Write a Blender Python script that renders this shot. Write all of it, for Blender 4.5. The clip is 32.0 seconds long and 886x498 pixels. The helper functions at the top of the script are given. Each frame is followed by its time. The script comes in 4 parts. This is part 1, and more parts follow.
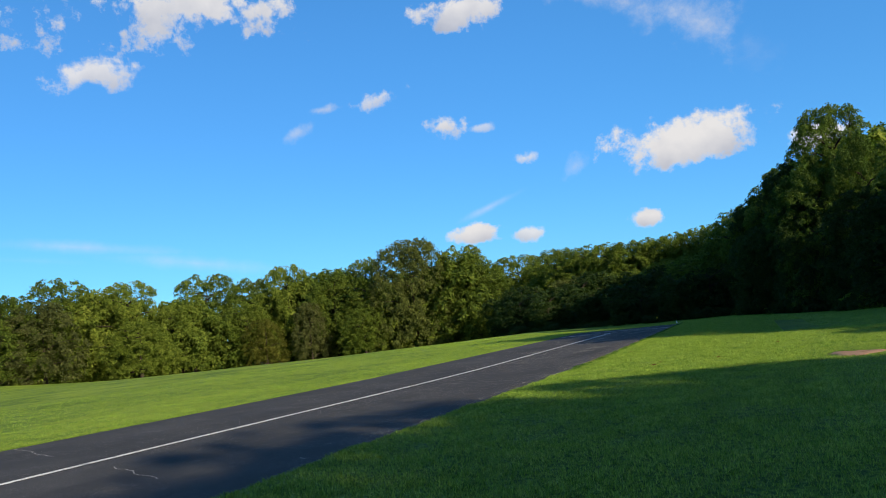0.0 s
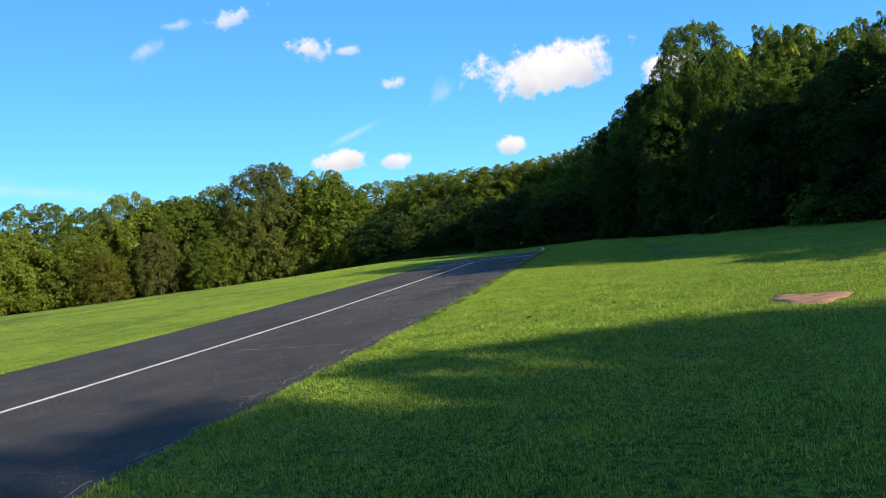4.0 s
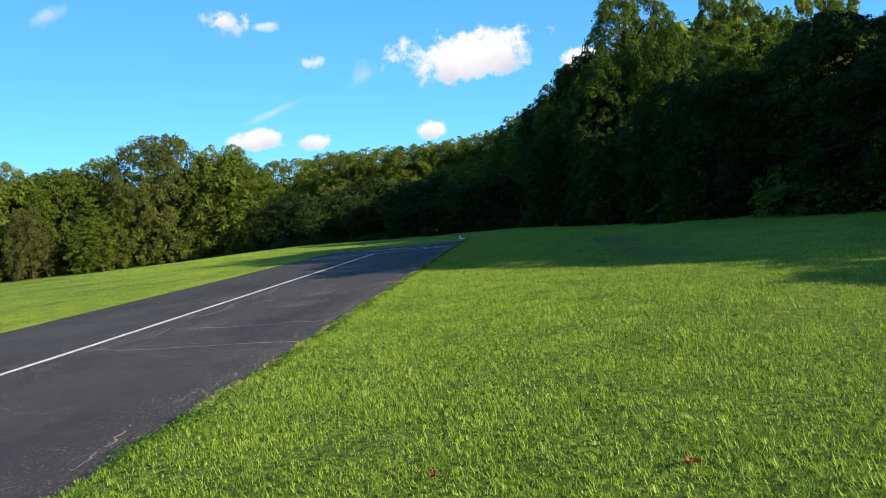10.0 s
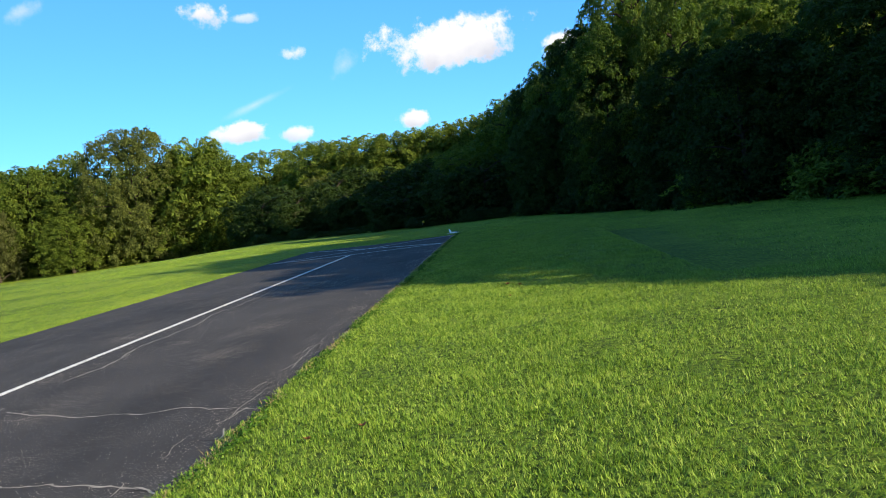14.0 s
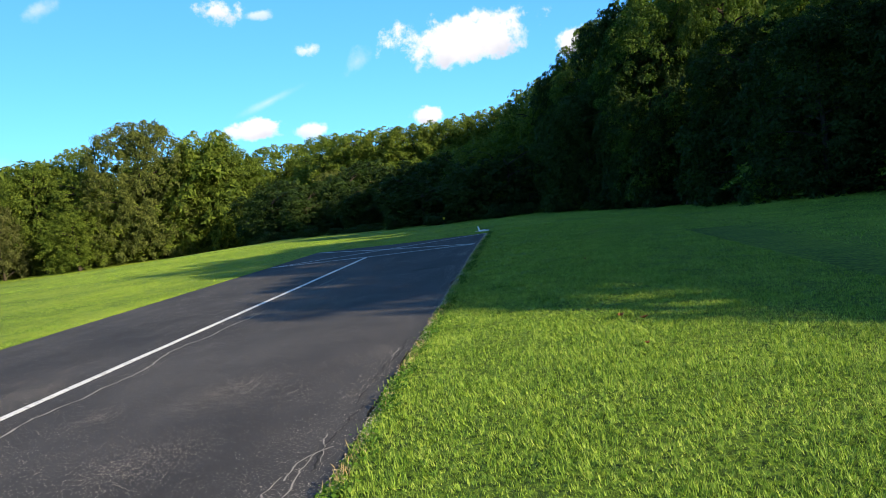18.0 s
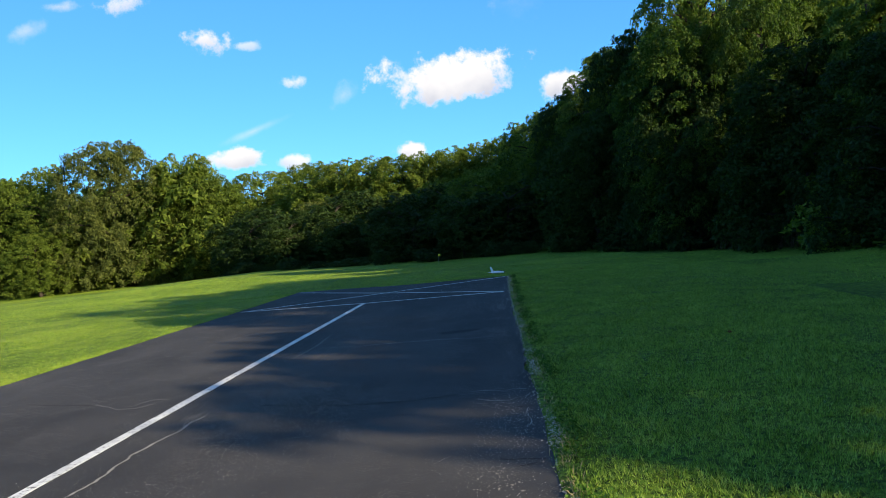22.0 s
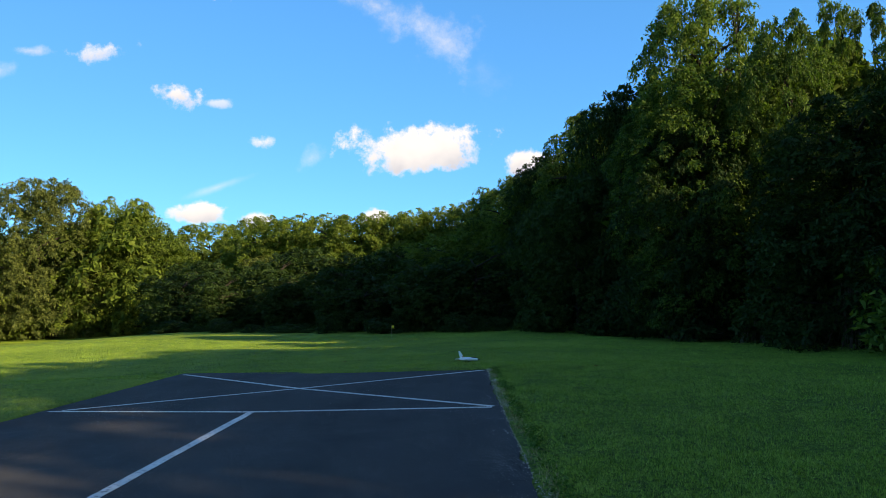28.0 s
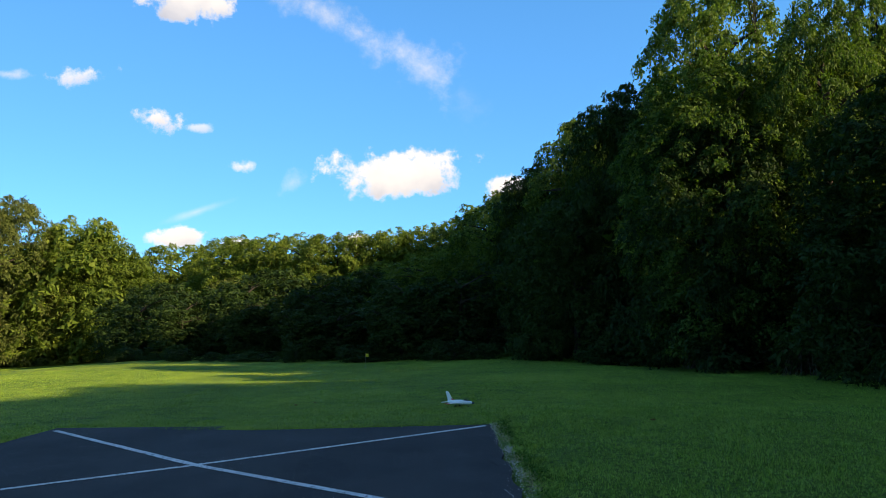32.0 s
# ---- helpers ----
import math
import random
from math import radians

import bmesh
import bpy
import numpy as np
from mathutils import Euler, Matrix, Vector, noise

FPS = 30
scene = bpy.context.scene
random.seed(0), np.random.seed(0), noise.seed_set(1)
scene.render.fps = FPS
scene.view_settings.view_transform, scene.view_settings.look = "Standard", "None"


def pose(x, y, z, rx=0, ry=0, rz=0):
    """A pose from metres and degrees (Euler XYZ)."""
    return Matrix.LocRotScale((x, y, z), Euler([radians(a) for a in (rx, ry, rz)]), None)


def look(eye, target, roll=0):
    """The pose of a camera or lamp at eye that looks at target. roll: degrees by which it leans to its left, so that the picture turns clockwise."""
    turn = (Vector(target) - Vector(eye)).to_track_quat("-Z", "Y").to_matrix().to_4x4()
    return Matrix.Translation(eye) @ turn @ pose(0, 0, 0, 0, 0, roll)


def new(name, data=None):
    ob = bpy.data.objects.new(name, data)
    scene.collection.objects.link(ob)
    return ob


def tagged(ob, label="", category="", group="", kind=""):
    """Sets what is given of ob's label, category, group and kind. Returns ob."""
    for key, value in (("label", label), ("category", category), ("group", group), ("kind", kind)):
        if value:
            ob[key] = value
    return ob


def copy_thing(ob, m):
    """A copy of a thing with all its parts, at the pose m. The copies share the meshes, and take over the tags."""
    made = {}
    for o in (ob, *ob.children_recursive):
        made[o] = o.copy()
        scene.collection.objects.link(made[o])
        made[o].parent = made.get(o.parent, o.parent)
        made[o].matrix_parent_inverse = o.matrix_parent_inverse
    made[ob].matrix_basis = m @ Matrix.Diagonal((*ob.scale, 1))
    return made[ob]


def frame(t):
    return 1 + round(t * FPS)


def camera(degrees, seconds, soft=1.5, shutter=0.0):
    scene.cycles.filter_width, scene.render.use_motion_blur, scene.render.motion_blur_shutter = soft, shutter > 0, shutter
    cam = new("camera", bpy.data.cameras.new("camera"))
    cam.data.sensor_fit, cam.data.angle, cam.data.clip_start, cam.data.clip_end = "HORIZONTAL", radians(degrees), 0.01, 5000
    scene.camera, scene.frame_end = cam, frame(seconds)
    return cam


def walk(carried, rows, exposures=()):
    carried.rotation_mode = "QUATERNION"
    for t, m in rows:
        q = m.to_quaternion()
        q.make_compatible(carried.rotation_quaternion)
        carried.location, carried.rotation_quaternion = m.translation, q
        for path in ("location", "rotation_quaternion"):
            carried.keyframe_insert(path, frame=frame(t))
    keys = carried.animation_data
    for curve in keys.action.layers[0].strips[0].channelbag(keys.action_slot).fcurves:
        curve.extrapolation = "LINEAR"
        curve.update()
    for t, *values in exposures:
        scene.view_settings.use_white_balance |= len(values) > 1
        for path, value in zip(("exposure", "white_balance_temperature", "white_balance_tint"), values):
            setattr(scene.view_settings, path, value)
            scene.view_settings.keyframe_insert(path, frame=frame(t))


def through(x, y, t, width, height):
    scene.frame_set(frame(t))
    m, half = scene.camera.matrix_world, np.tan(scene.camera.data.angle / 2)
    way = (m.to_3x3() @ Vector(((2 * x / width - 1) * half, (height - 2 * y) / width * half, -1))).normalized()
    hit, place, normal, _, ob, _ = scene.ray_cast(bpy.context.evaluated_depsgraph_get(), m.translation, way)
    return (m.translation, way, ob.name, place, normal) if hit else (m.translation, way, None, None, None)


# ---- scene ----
# The camera: carried at eye height beside and then along a model-aircraft runway.
cam = camera(63.0, 32.0, soft=0.7)
PATH = [
    (0, (9.453, 0.385, 1.579), (8.695, 2.222, 1.799), -6.50),
    (0.5, (9.432, 1.621, 1.682), (8.790, 3.507, 1.858), -7.86),
    (1, (9.212, 2.345, 1.549), (8.592, 4.238, 1.723), -7.13),
    (1.5, (9.196, 3.094, 1.701), (8.626, 5.005, 1.849), -8.08),
    (2, (8.947, 4.008, 1.604), (8.444, 5.942, 1.670), -7.51),
    (2.5, (8.867, 4.650, 1.707), (8.379, 6.589, 1.744), -8.28),
    (3, (8.863, 5.222, 1.636), (8.387, 7.165, 1.646), -8.14),
    (3.5, (8.701, 5.705, 1.654), (8.240, 7.651, 1.631), -7.91),
    (5.5, (8.299, 9.091, 1.737), (7.937, 11.058, 1.713), -6.71),
    (6, (8.300, 9.945, 1.700), (7.968, 11.917, 1.666), -6.45),
    (6.5, (8.105, 10.662, 1.703), (7.788, 12.636, 1.653), -6.50),
    (7, (8.154, 11.485, 1.671), (7.855, 13.461, 1.623), -6.16),
    (7.5, (7.942, 12.281, 1.654), (7.658, 14.260, 1.594), -6.26),
    (8, (7.993, 13.148, 1.598), (7.728, 15.130, 1.535), -6.19),
    (8.5, (7.851, 13.856, 1.611), (7.601, 15.840, 1.546), -6.47),
    (9, (7.894, 14.588, 1.596), (7.658, 16.573, 1.533), -6.19),
    (9.5, (7.744, 15.252, 1.618), (7.513, 17.237, 1.543), -6.33),
    (10, (7.711, 15.986, 1.594), (7.486, 17.971, 1.500), -6.36),
    (10.5, (7.555, 16.850, 1.586), (7.335, 18.835, 1.475), -6.76),
    (11, (7.516, 17.494, 1.604), (7.302, 19.479, 1.480), -6.77),
    (11.5, (7.432, 18.221, 1.630), (7.218, 20.205, 1.490), -7.26),
    (12, (7.276, 18.824, 1.666), (7.057, 20.806, 1.517), -7.57),
    (12.5, (7.222, 19.556, 1.689), (7.008, 21.539, 1.545), -7.56),
    (13, (7.056, 20.163, 1.737), (6.847, 22.147, 1.610), -7.37),
    (13.5, (7.115, 20.787, 1.776), (6.913, 22.773, 1.653), -7.62),
    (15.5, (6.715, 22.221, 1.692), (6.530, 24.205, 1.524), -8.08),
    (16, (6.448, 22.851, 1.733), (6.253, 24.835, 1.574), -7.87),
    (16.5, (6.358, 23.756, 1.713), (6.165, 25.742, 1.571), -7.57),
    (17, (6.173, 24.471, 1.721), (5.974, 26.457, 1.597), -7.50),
    (17.5, (6.056, 25.276, 1.721), (5.849, 27.262, 1.602), -7.29),
    (18, (5.902, 26.141, 1.705), (5.672, 28.124, 1.571), -7.79),
    (18.5, (5.646, 26.946, 1.698), (5.390, 28.923, 1.545), -7.45),
    (19, (5.417, 27.742, 1.723), (5.148, 29.715, 1.539), -8.04),
    (19.5, (5.153, 28.515, 1.705), (4.888, 30.488, 1.505), -8.06),
    (20, (4.978, 29.198, 1.746), (4.727, 31.173, 1.553), -8.20),
    (20.5, (4.669, 29.772, 1.746), (4.434, 31.752, 1.590), -7.72),
    (21, (4.573, 30.386, 1.811), (4.363, 32.372, 1.696), -7.17),
    (21.5, (4.257, 31.059, 1.796), (4.072, 33.049, 1.716), -6.60),
    (22, (4.135, 31.786, 1.778), (3.972, 33.779, 1.735), -5.76),
    (22.5, (3.804, 32.462, 1.786), (3.656, 34.456, 1.768), -5.19),
    (23, (3.809, 33.102, 1.803), (3.674, 35.098, 1.812), -4.72),
    (23.5, (3.619, 33.898, 1.785), (3.498, 35.894, 1.817), -4.44),
    (24, (3.704, 34.574, 1.800), (3.596, 36.570, 1.860), -4.03),
    (24.5, (3.583, 35.266, 1.789), (3.485, 37.262, 1.873), -3.84),
    (26.5, (3.529, 38.100, 1.753), (3.447, 40.096, 1.861), -2.82),
    (27, (3.625, 38.716, 1.747), (3.558, 40.711, 1.869), -2.44),
    (27.5, (3.592, 39.368, 1.765), (3.543, 41.363, 1.901), -2.51),
    (28, (3.584, 40.030, 1.755), (3.547, 42.025, 1.896), -2.19),
    (28.5, (3.528, 40.698, 1.773), (3.496, 42.693, 1.908), -2.40),
    (29, (3.473, 41.510, 1.748), (3.451, 43.505, 1.892), -2.31),
    (29.5, (3.442, 42.148, 1.767), (3.434, 44.140, 1.935), -2.33),
    (30, (3.417, 42.873, 1.753), (3.422, 44.865, 1.932), -1.94),
    (30.5, (3.472, 43.550, 1.771), (3.494, 45.541, 1.957), -2.11),
    (31, (3.432, 44.231, 1.764), (3.466, 46.222, 1.953), -2.04),
    (31.5, (3.564, 44.854, 1.737), (3.598, 46.844, 1.933), -2.46),
    (32, (3.430, 45.659, 1.715), (3.448, 47.648, 1.922), -2.33),
]
walk(cam, [(t, look(eye, target, roll)) for t, eye, target, roll in PATH],
     [(0, 0.48, 6500, 10), (3, 0.76, 6550, 11), (6, 0.87, 6600, 12), (13, 0.95, 6500, 10), (20.5, 1.12, 6650, 11), (22.2, 0.88, 6550, 10),
      (24, 0.75, 6600, 10), (27, 0.9, 7100, 12), (32, 0.98, 7300, 12)])

# ---- light: low afternoon sun from the right and behind, blue sky with fair-weather clouds ----
SUN_TURN, SUN_HEIGHT = 118.0, 20.0      # clockwise from +y, above the horizon
to_sun = Vector((math.sin(radians(SUN_TURN)) * math.cos(radians(SUN_HEIGHT)),
                 math.cos(radians(SUN_TURN)) * math.cos(radians(SUN_HEIGHT)), math.sin(radians(SUN_HEIGHT))))
sun = new("sun", bpy.data.lights.new("sun", "SUN"))
sun.data.energy, sun.data.angle, sun.data.color = 5.6, radians(0.6), (1.0, 0.85, 0.58)
sun.matrix_world = look((0, 0, 60), Vector((0, 0, 60)) - to_sun)

world = bpy.data.worlds.new("sky")
scene.world = world
world.use_nodes = True
wt = world.node_tree
wn = wt.nodes
wn.clear()


def wnode(kind, **fields):
    n = wn.new(kind)
    for k, v in fields.items():
        setattr(n, k, v)
    return n


def wmath(op, a, b=None, clamp=False):
    n = wnode("ShaderNodeMath", operation=op, use_clamp=clamp)
    for i, v in enumerate((a, b)):
        if v is None:
            continue
        if isinstance(v, (int, float)):
            n.inputs[i].default_value = v
        else:
            wt.links.new(v, n.inputs[i])
    return n.outputs[0]


way = wnode("ShaderNodeTexCoord").outputs["Generated"]
sky = wnode("ShaderNodeTexSky", sky_type="NISHITA", sun_disc=False)
sky.sun_elevation, sky.sun_rotation = radians(SUN_HEIGHT), radians(SUN_TURN)
sky.air_density, sky.dust_density, sky.ozone_density = 1.0, 0.45, 3.0
fine = wnode("ShaderNodeTexNoise")
fine.inputs["Scale"].default_value, fine.inputs["Detail"].default_value, fine.inputs["Roughness"].default_value = 20.0, 8.0, 0.64
wt.links.new(way, fine.inputs["Vector"])
billow = wmath("SUBTRACT", fine.outputs[0], 0.5)
lumps = wnode("ShaderNodeTexNoise")
lumps.inputs["Scale"].default_value, lumps.inputs["Detail"].default_value = 26.0, 4.0
wt.links.new(way, lumps.inputs["Vector"])
cover, shade_sum = None, None


def cloud(turn, height, wide, high, roll, density, soft, ragged):
    """A cloud in the sky: direction and half sizes in degrees."""
    global cover, shade_sum
    m = Matrix.Rotation(radians(turn - 0.9), 3, "Z") @ Matrix.Rotation(radians(height), 3, "X") @ Matrix.Rotation(radians(-roll), 3, "Y")
    at = m @ Vector((0, 1, 0))
    place = wnode("ShaderNodeMapping", vector_type="TEXTURE")
    place.inputs["Location"].default_value = at
    place.inputs["Rotation"].default_value = m.to_euler()
    place.inputs["Scale"].default_value = (radians(wide), 0.6, radians(high))
    wt.links.new(way, place.inputs["Vector"])
    size = wnode("ShaderNodeVectorMath", operation="LENGTH")
    wt.links.new(place.outputs[0], size.inputs[0])
    body = wmath("SUBTRACT", wmath("ADD", wmath("MULTIPLY", billow, ragged * 4.6), 0.74), size.outputs["Value"])
    edge = wnode("ShaderNodeMapRange", interpolation_type="SMOOTHSTEP")
    edge.inputs["From Min"].default_value, edge.inputs["From Max"].default_value = 0.0, max(soft, 0.1) * 2.4
    edge.inputs["To Max"].default_value = density
    wt.links.new(body, edge.inputs["Value"])
    cover = edge.outputs[0] if cover is None else wmath("MAXIMUM", cover, edge.outputs[0])
    split = wnode("ShaderNodeSeparateXYZ")
    wt.links.new(place.outputs[0], split.inputs[0])
    low = wmath("MULTIPLY", wmath("MULTIPLY", wmath("SUBTRACT", 0.30, split.outputs["Z"]), 0.85, True), edge.outputs[0])
    shade_sum = low if shade_sum is None else wmath("MAXIMUM", shade_sum, low)


cloud(4.2, 11.8, 7.6, 3.0, -0, 1, 0.14, 0.44)
cloud(-5.3, 10.6, 2.8, 1.4, 2, 1, 0.16, 0.55)
cloud(16.0, 12.6, 1.6, 0.8, -2, 0.8, 0.25, 0.6)
cloud(22.3, 15.9, 3.0, 1.5, 7, 0.95, 0.2, 0.6)
cloud(19.2, 15.4, 1.4, 0.5, -0, 0.6, 0.3, 0.7)
cloud(33.8, 16.4, 1.8, 0.7, 26, 0.45, 0.5, 0.6)
cloud(26.9, 18.7, 2.6, 1.1, 15, 0.8, 0.3, 0.9)
cloud(31.8, 18.0, 1.6, 0.5, 5, 0.55, 0.4, 0.6)
cloud(20.4, 7.1, 2.8, 1.2, -2, 1, 0.16, 0.5)
cloud(16.3, 6.7, 2.1, 0.9, -3, 0.9, 0.2, 0.5)
cloud(7.3, 6.6, 1.6, 1.0, -4, 1, 0.16, 0.5)
cloud(19.2, 9.2, 4.2, 0.6, 19, 0.55, 0.5, 0.2)
cloud(1.6, 20.3, 7.5, 2.6, -32, 0.6, 0.7, 0.7)
cloud(12.2, 11.4, 1.9, 1.1, 32, 0.45, 0.6, 0.6)
cloud(43.6, 25.4, 11.0, 3.4, 2, 0.95, 0.25, 0.9)
cloud(48.6, 20.7, 3.3, 1.6, 15, 0.9, 0.25, 0.8)
cloud(50.4, 8.7, 11.9, 0.9, -6, 0.75, 0.7, 0.2)
cloud(42.3, 7.0, 11.9, 1.0, -9, 0.6, 0.7, 0.2)
cloud(53.3, 7.9, 7.3, 0.5, -5, 0.25, 0.9, 0.3)
cloud(20.1, 24.2, 4.1, 1.6, -0, 0.95, 0.2, 0.7)
cloud(6.8, 22.8, 9.6, 2.0, -25, 0.85, 0.7, 0.55)
cloud(-2.0, 17.6, 4.5, 2.2, -40, 0.3, 0.9, 0.6)
# faint clouds added over the unseen rest of the sky, to whiten its light
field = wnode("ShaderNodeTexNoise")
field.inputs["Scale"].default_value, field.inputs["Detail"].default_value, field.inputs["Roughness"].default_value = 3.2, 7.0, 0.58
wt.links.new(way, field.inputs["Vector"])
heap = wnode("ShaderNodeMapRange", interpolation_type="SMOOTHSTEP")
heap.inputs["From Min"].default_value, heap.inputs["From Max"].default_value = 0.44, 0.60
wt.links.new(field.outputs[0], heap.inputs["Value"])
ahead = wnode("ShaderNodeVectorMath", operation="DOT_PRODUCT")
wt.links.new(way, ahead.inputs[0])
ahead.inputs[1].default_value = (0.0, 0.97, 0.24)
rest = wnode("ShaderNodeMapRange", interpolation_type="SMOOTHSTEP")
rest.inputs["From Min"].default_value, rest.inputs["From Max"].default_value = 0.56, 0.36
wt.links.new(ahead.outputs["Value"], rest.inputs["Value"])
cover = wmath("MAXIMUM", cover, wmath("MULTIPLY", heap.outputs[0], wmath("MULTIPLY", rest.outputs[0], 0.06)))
sky_tint = wnode("ShaderNodeMix", data_type="RGBA", blend_type="MULTIPLY")
facing = wnode("ShaderNodeVectorMath", operation="DOT_PRODUCT")
wt.links.new(way, facing.inputs[0])
facing.inputs[1].default_value = to_sun
deep = wnode("ShaderNodeMapRange", interpolation_type="SMOOTHSTEP")
deep.inputs["From Min"].default_value, deep.inputs["From Max"].default_value = 0.85, 0.1
wt.links.new(facing.outputs["Value"], deep.inputs["Value"])
wt.links.new(deep.outputs[0], sky_tint.inputs["Factor"])
sky_tint.inputs["B"].default_value = (0.42, 0.86, 1.17, 1)
wt.links.new(sky.outputs[0], sky_tint.inputs["A"])
puff = wnode("ShaderNodeMix", data_type="RGBA")
puff.inputs["A"].default_value, puff.inputs["B"].default_value = (6.9, 6.75, 6.7, 1), (3.3, 3.6, 4.5, 1)
wt.links.new(wmath("ADD", wmath("MULTIPLY", shade_sum, 0.9), wmath("MULTIPLY", wmath("SUBTRACT", lumps.outputs[0], 0.5), 0.9), True), puff.inputs["Factor"])
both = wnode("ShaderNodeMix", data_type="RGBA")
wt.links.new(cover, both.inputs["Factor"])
azure = wnode("ShaderNodeMix", data_type="RGBA", blend_type="ADD")
swing = wnode("ShaderNodeMapRange", interpolation_type="SMOOTHSTEP")
swing.inputs["From Min"].default_value, swing.inputs["From Max"].default_value, swing.inputs["To Min"].default_value = -1.0, -0.4, 0.5
wt.links.new(facing.outputs["Value"], swing.inputs["Value"])
wt.links.new(wmath("MULTIPLY", deep.outputs[0], swing.outputs[0]), azure.inputs["Factor"])
azure.inputs["B"].default_value = (0.22, 1.1, 2.7, 1)
wt.links.new(sky_tint.outputs["Result"], azure.inputs["A"])
updown = wnode("ShaderNodeSeparateXYZ")
wt.links.new(way, updown.inputs[0])
zenith = wnode("ShaderNodeMapRange", interpolation_type="SMOOTHSTEP")
zenith.inputs["From Min"].default_value, zenith.inputs["From Max"].default_value, zenith.inputs["To Max"].default_value = 0.34, 0.80, 0.32
wt.links.new(updown.outputs["Z"], zenith.inputs["Value"])
dome = wnode("ShaderNodeMix", data_type="RGBA")
wt.links.new(zenith.outputs[0], dome.inputs["Factor"])
wt.links.new(azure.outputs["Result"], dome.inputs["A"])
dome.inputs["B"].default_value = (0.12, 0.55, 1.6, 1)
wt.links.new(dome.outputs["Result"], both.inputs["A"])
wt.links.new(puff.outputs["Result"], both.inputs["B"])
back = wnode("ShaderNodeBackground")
back.inputs["Strength"].default_value = 0.084
wt.links.new(both.outputs["Result"], back.inputs["Color"])
wt.links.new(back.outputs[0], wnode("ShaderNodeOutputWorld").inputs[0])


# ---- materials ----
class Stuff:
    """A small helper round one node material."""

    def __init__(self, name, rough=0.8, spec=0.3):
        self.mat = bpy.data.materials.new(name)
        self.mat.use_nodes = True
        self.tree = self.mat.node_tree
        self.bsdf = self.tree.nodes["Principled BSDF"]
        self.bsdf.inputs["Roughness"].default_value = rough
        self.bsdf.inputs["Specular IOR Level"].default_value = spec
        self.out = self.tree.nodes["Material Output"]

    def node(self, kind, **fields):
        n = self.tree.nodes.new(kind)
        for k, v in fields.items():
            setattr(n, k, v)
        return n

    def link(self, a, b):
        self.tree.links.new(a, b)

    def place(self):
        return self.node("ShaderNodeNewGeometry").outputs["Position"]

    def noise(self, scale, detail=4.0, rough=0.55, stretch=None, local=False):
        n = self.node("ShaderNodeTexNoise")
        n.inputs["Scale"].default_value, n.inputs["Detail"].default_value, n.inputs["Roughness"].default_value = scale, detail, rough
        src = self.node("ShaderNodeTexCoord").outputs["Object"] if local else self.place()
        if stretch:
            m = self.node("ShaderNodeMapping")
            m.inputs["Scale"].default_value = stretch
            self.link(src, m.inputs["Vector"])
            src = m.outputs[0]
        self.link(src, n.inputs["Vector"])
        return n.outputs[0]

    def math(self, op, a, b=0.0, clamp=False):
        n = self.node("ShaderNodeMath", operation=op, use_clamp=clamp)
        for i, v in enumerate((a, b)):
            if isinstance(v, (int, float)):
                n.inputs[i].default_value = v
            else:
                self.link(v, n.inputs[i])
        return n.outputs[0]

    def ramp(self, value, *stops):
        n = self.node("ShaderNodeValToRGB")
        r = n.color_ramp
        while len(r.elements) < len(stops):
            r.elements.new(0.5)
        for e, (p, c) in zip(r.elements, stops):
            e.position, e.color = p, (*c, 1)
        self.link(value, n.inputs[0])
        return n.outputs[0]

    def mix(self, factor, a, b, blend="MIX"):
        n = self.node("ShaderNodeMix", data_type="RGBA", blend_type=blend)
        for key, v in (("Factor", factor), ("A", a), ("B", b)):
            if isinstance(v, (int, float)):
                n.inputs[key].default_value = v
            elif isinstance(v, tuple):
                n.inputs[key].default_value = (*v, 1)
            else:
                self.link(v, n.inputs[key])
        return n.outputs["Result"]

    def colour(self, c):
        if isinstance(c, tuple):
            self.bsdf.inputs["Base Color"].default_value = (*c, 1)
        else:
            self.link(c, self.bsdf.inputs["Base Color"])

    def bump(self, height, strength, distance):
        n = self.node("ShaderNodeBump")
        n.inputs["Strength"].default_value, n.inputs["Distance"].default_value = strength, distance
        self.link(height, n.inputs["Height"])
        self.link(n.outputs[0], self.bsdf.inputs["Normal"])


def leaf_material(name, dark, mid, light, through=0.42):
    s = Stuff(name, 0.6, 0.1)
    island = s.node("ShaderNodeNewGeometry").outputs["Random Per Island"]
    each = s.node("ShaderNodeObjectInfo").outputs["Random"]
    patch = s.noise(0.35, 2.0)
    v = s.math("ADD", s.math("MULTIPLY", island, 0.55), s.math("MULTIPLY", patch, 0.5))
    v = s.math("ADD", v, s.math("MULTIPLY", s.math("SUBTRACT", each, 0.5), 0.3))
    c = s.ramp(v, (0.15, dark), (0.5, mid), (0.9, light))
    s.colour(c)
    t = s.node("ShaderNodeBsdfTranslucent")
    s.link(s.mix(1.0, c, (1.0, 1.2, 0.45), "MULTIPLY"), t.inputs["Color"])
    m = s.node("ShaderNodeMixShader")
    m.inputs[0].default_value = through
    s.link(s.bsdf.outputs[0], m.inputs[1])
    s.link(t.outputs[0], m.inputs[2])
    s.link(m.outputs[0], s.out.inputs["Surface"])
    return s.mat


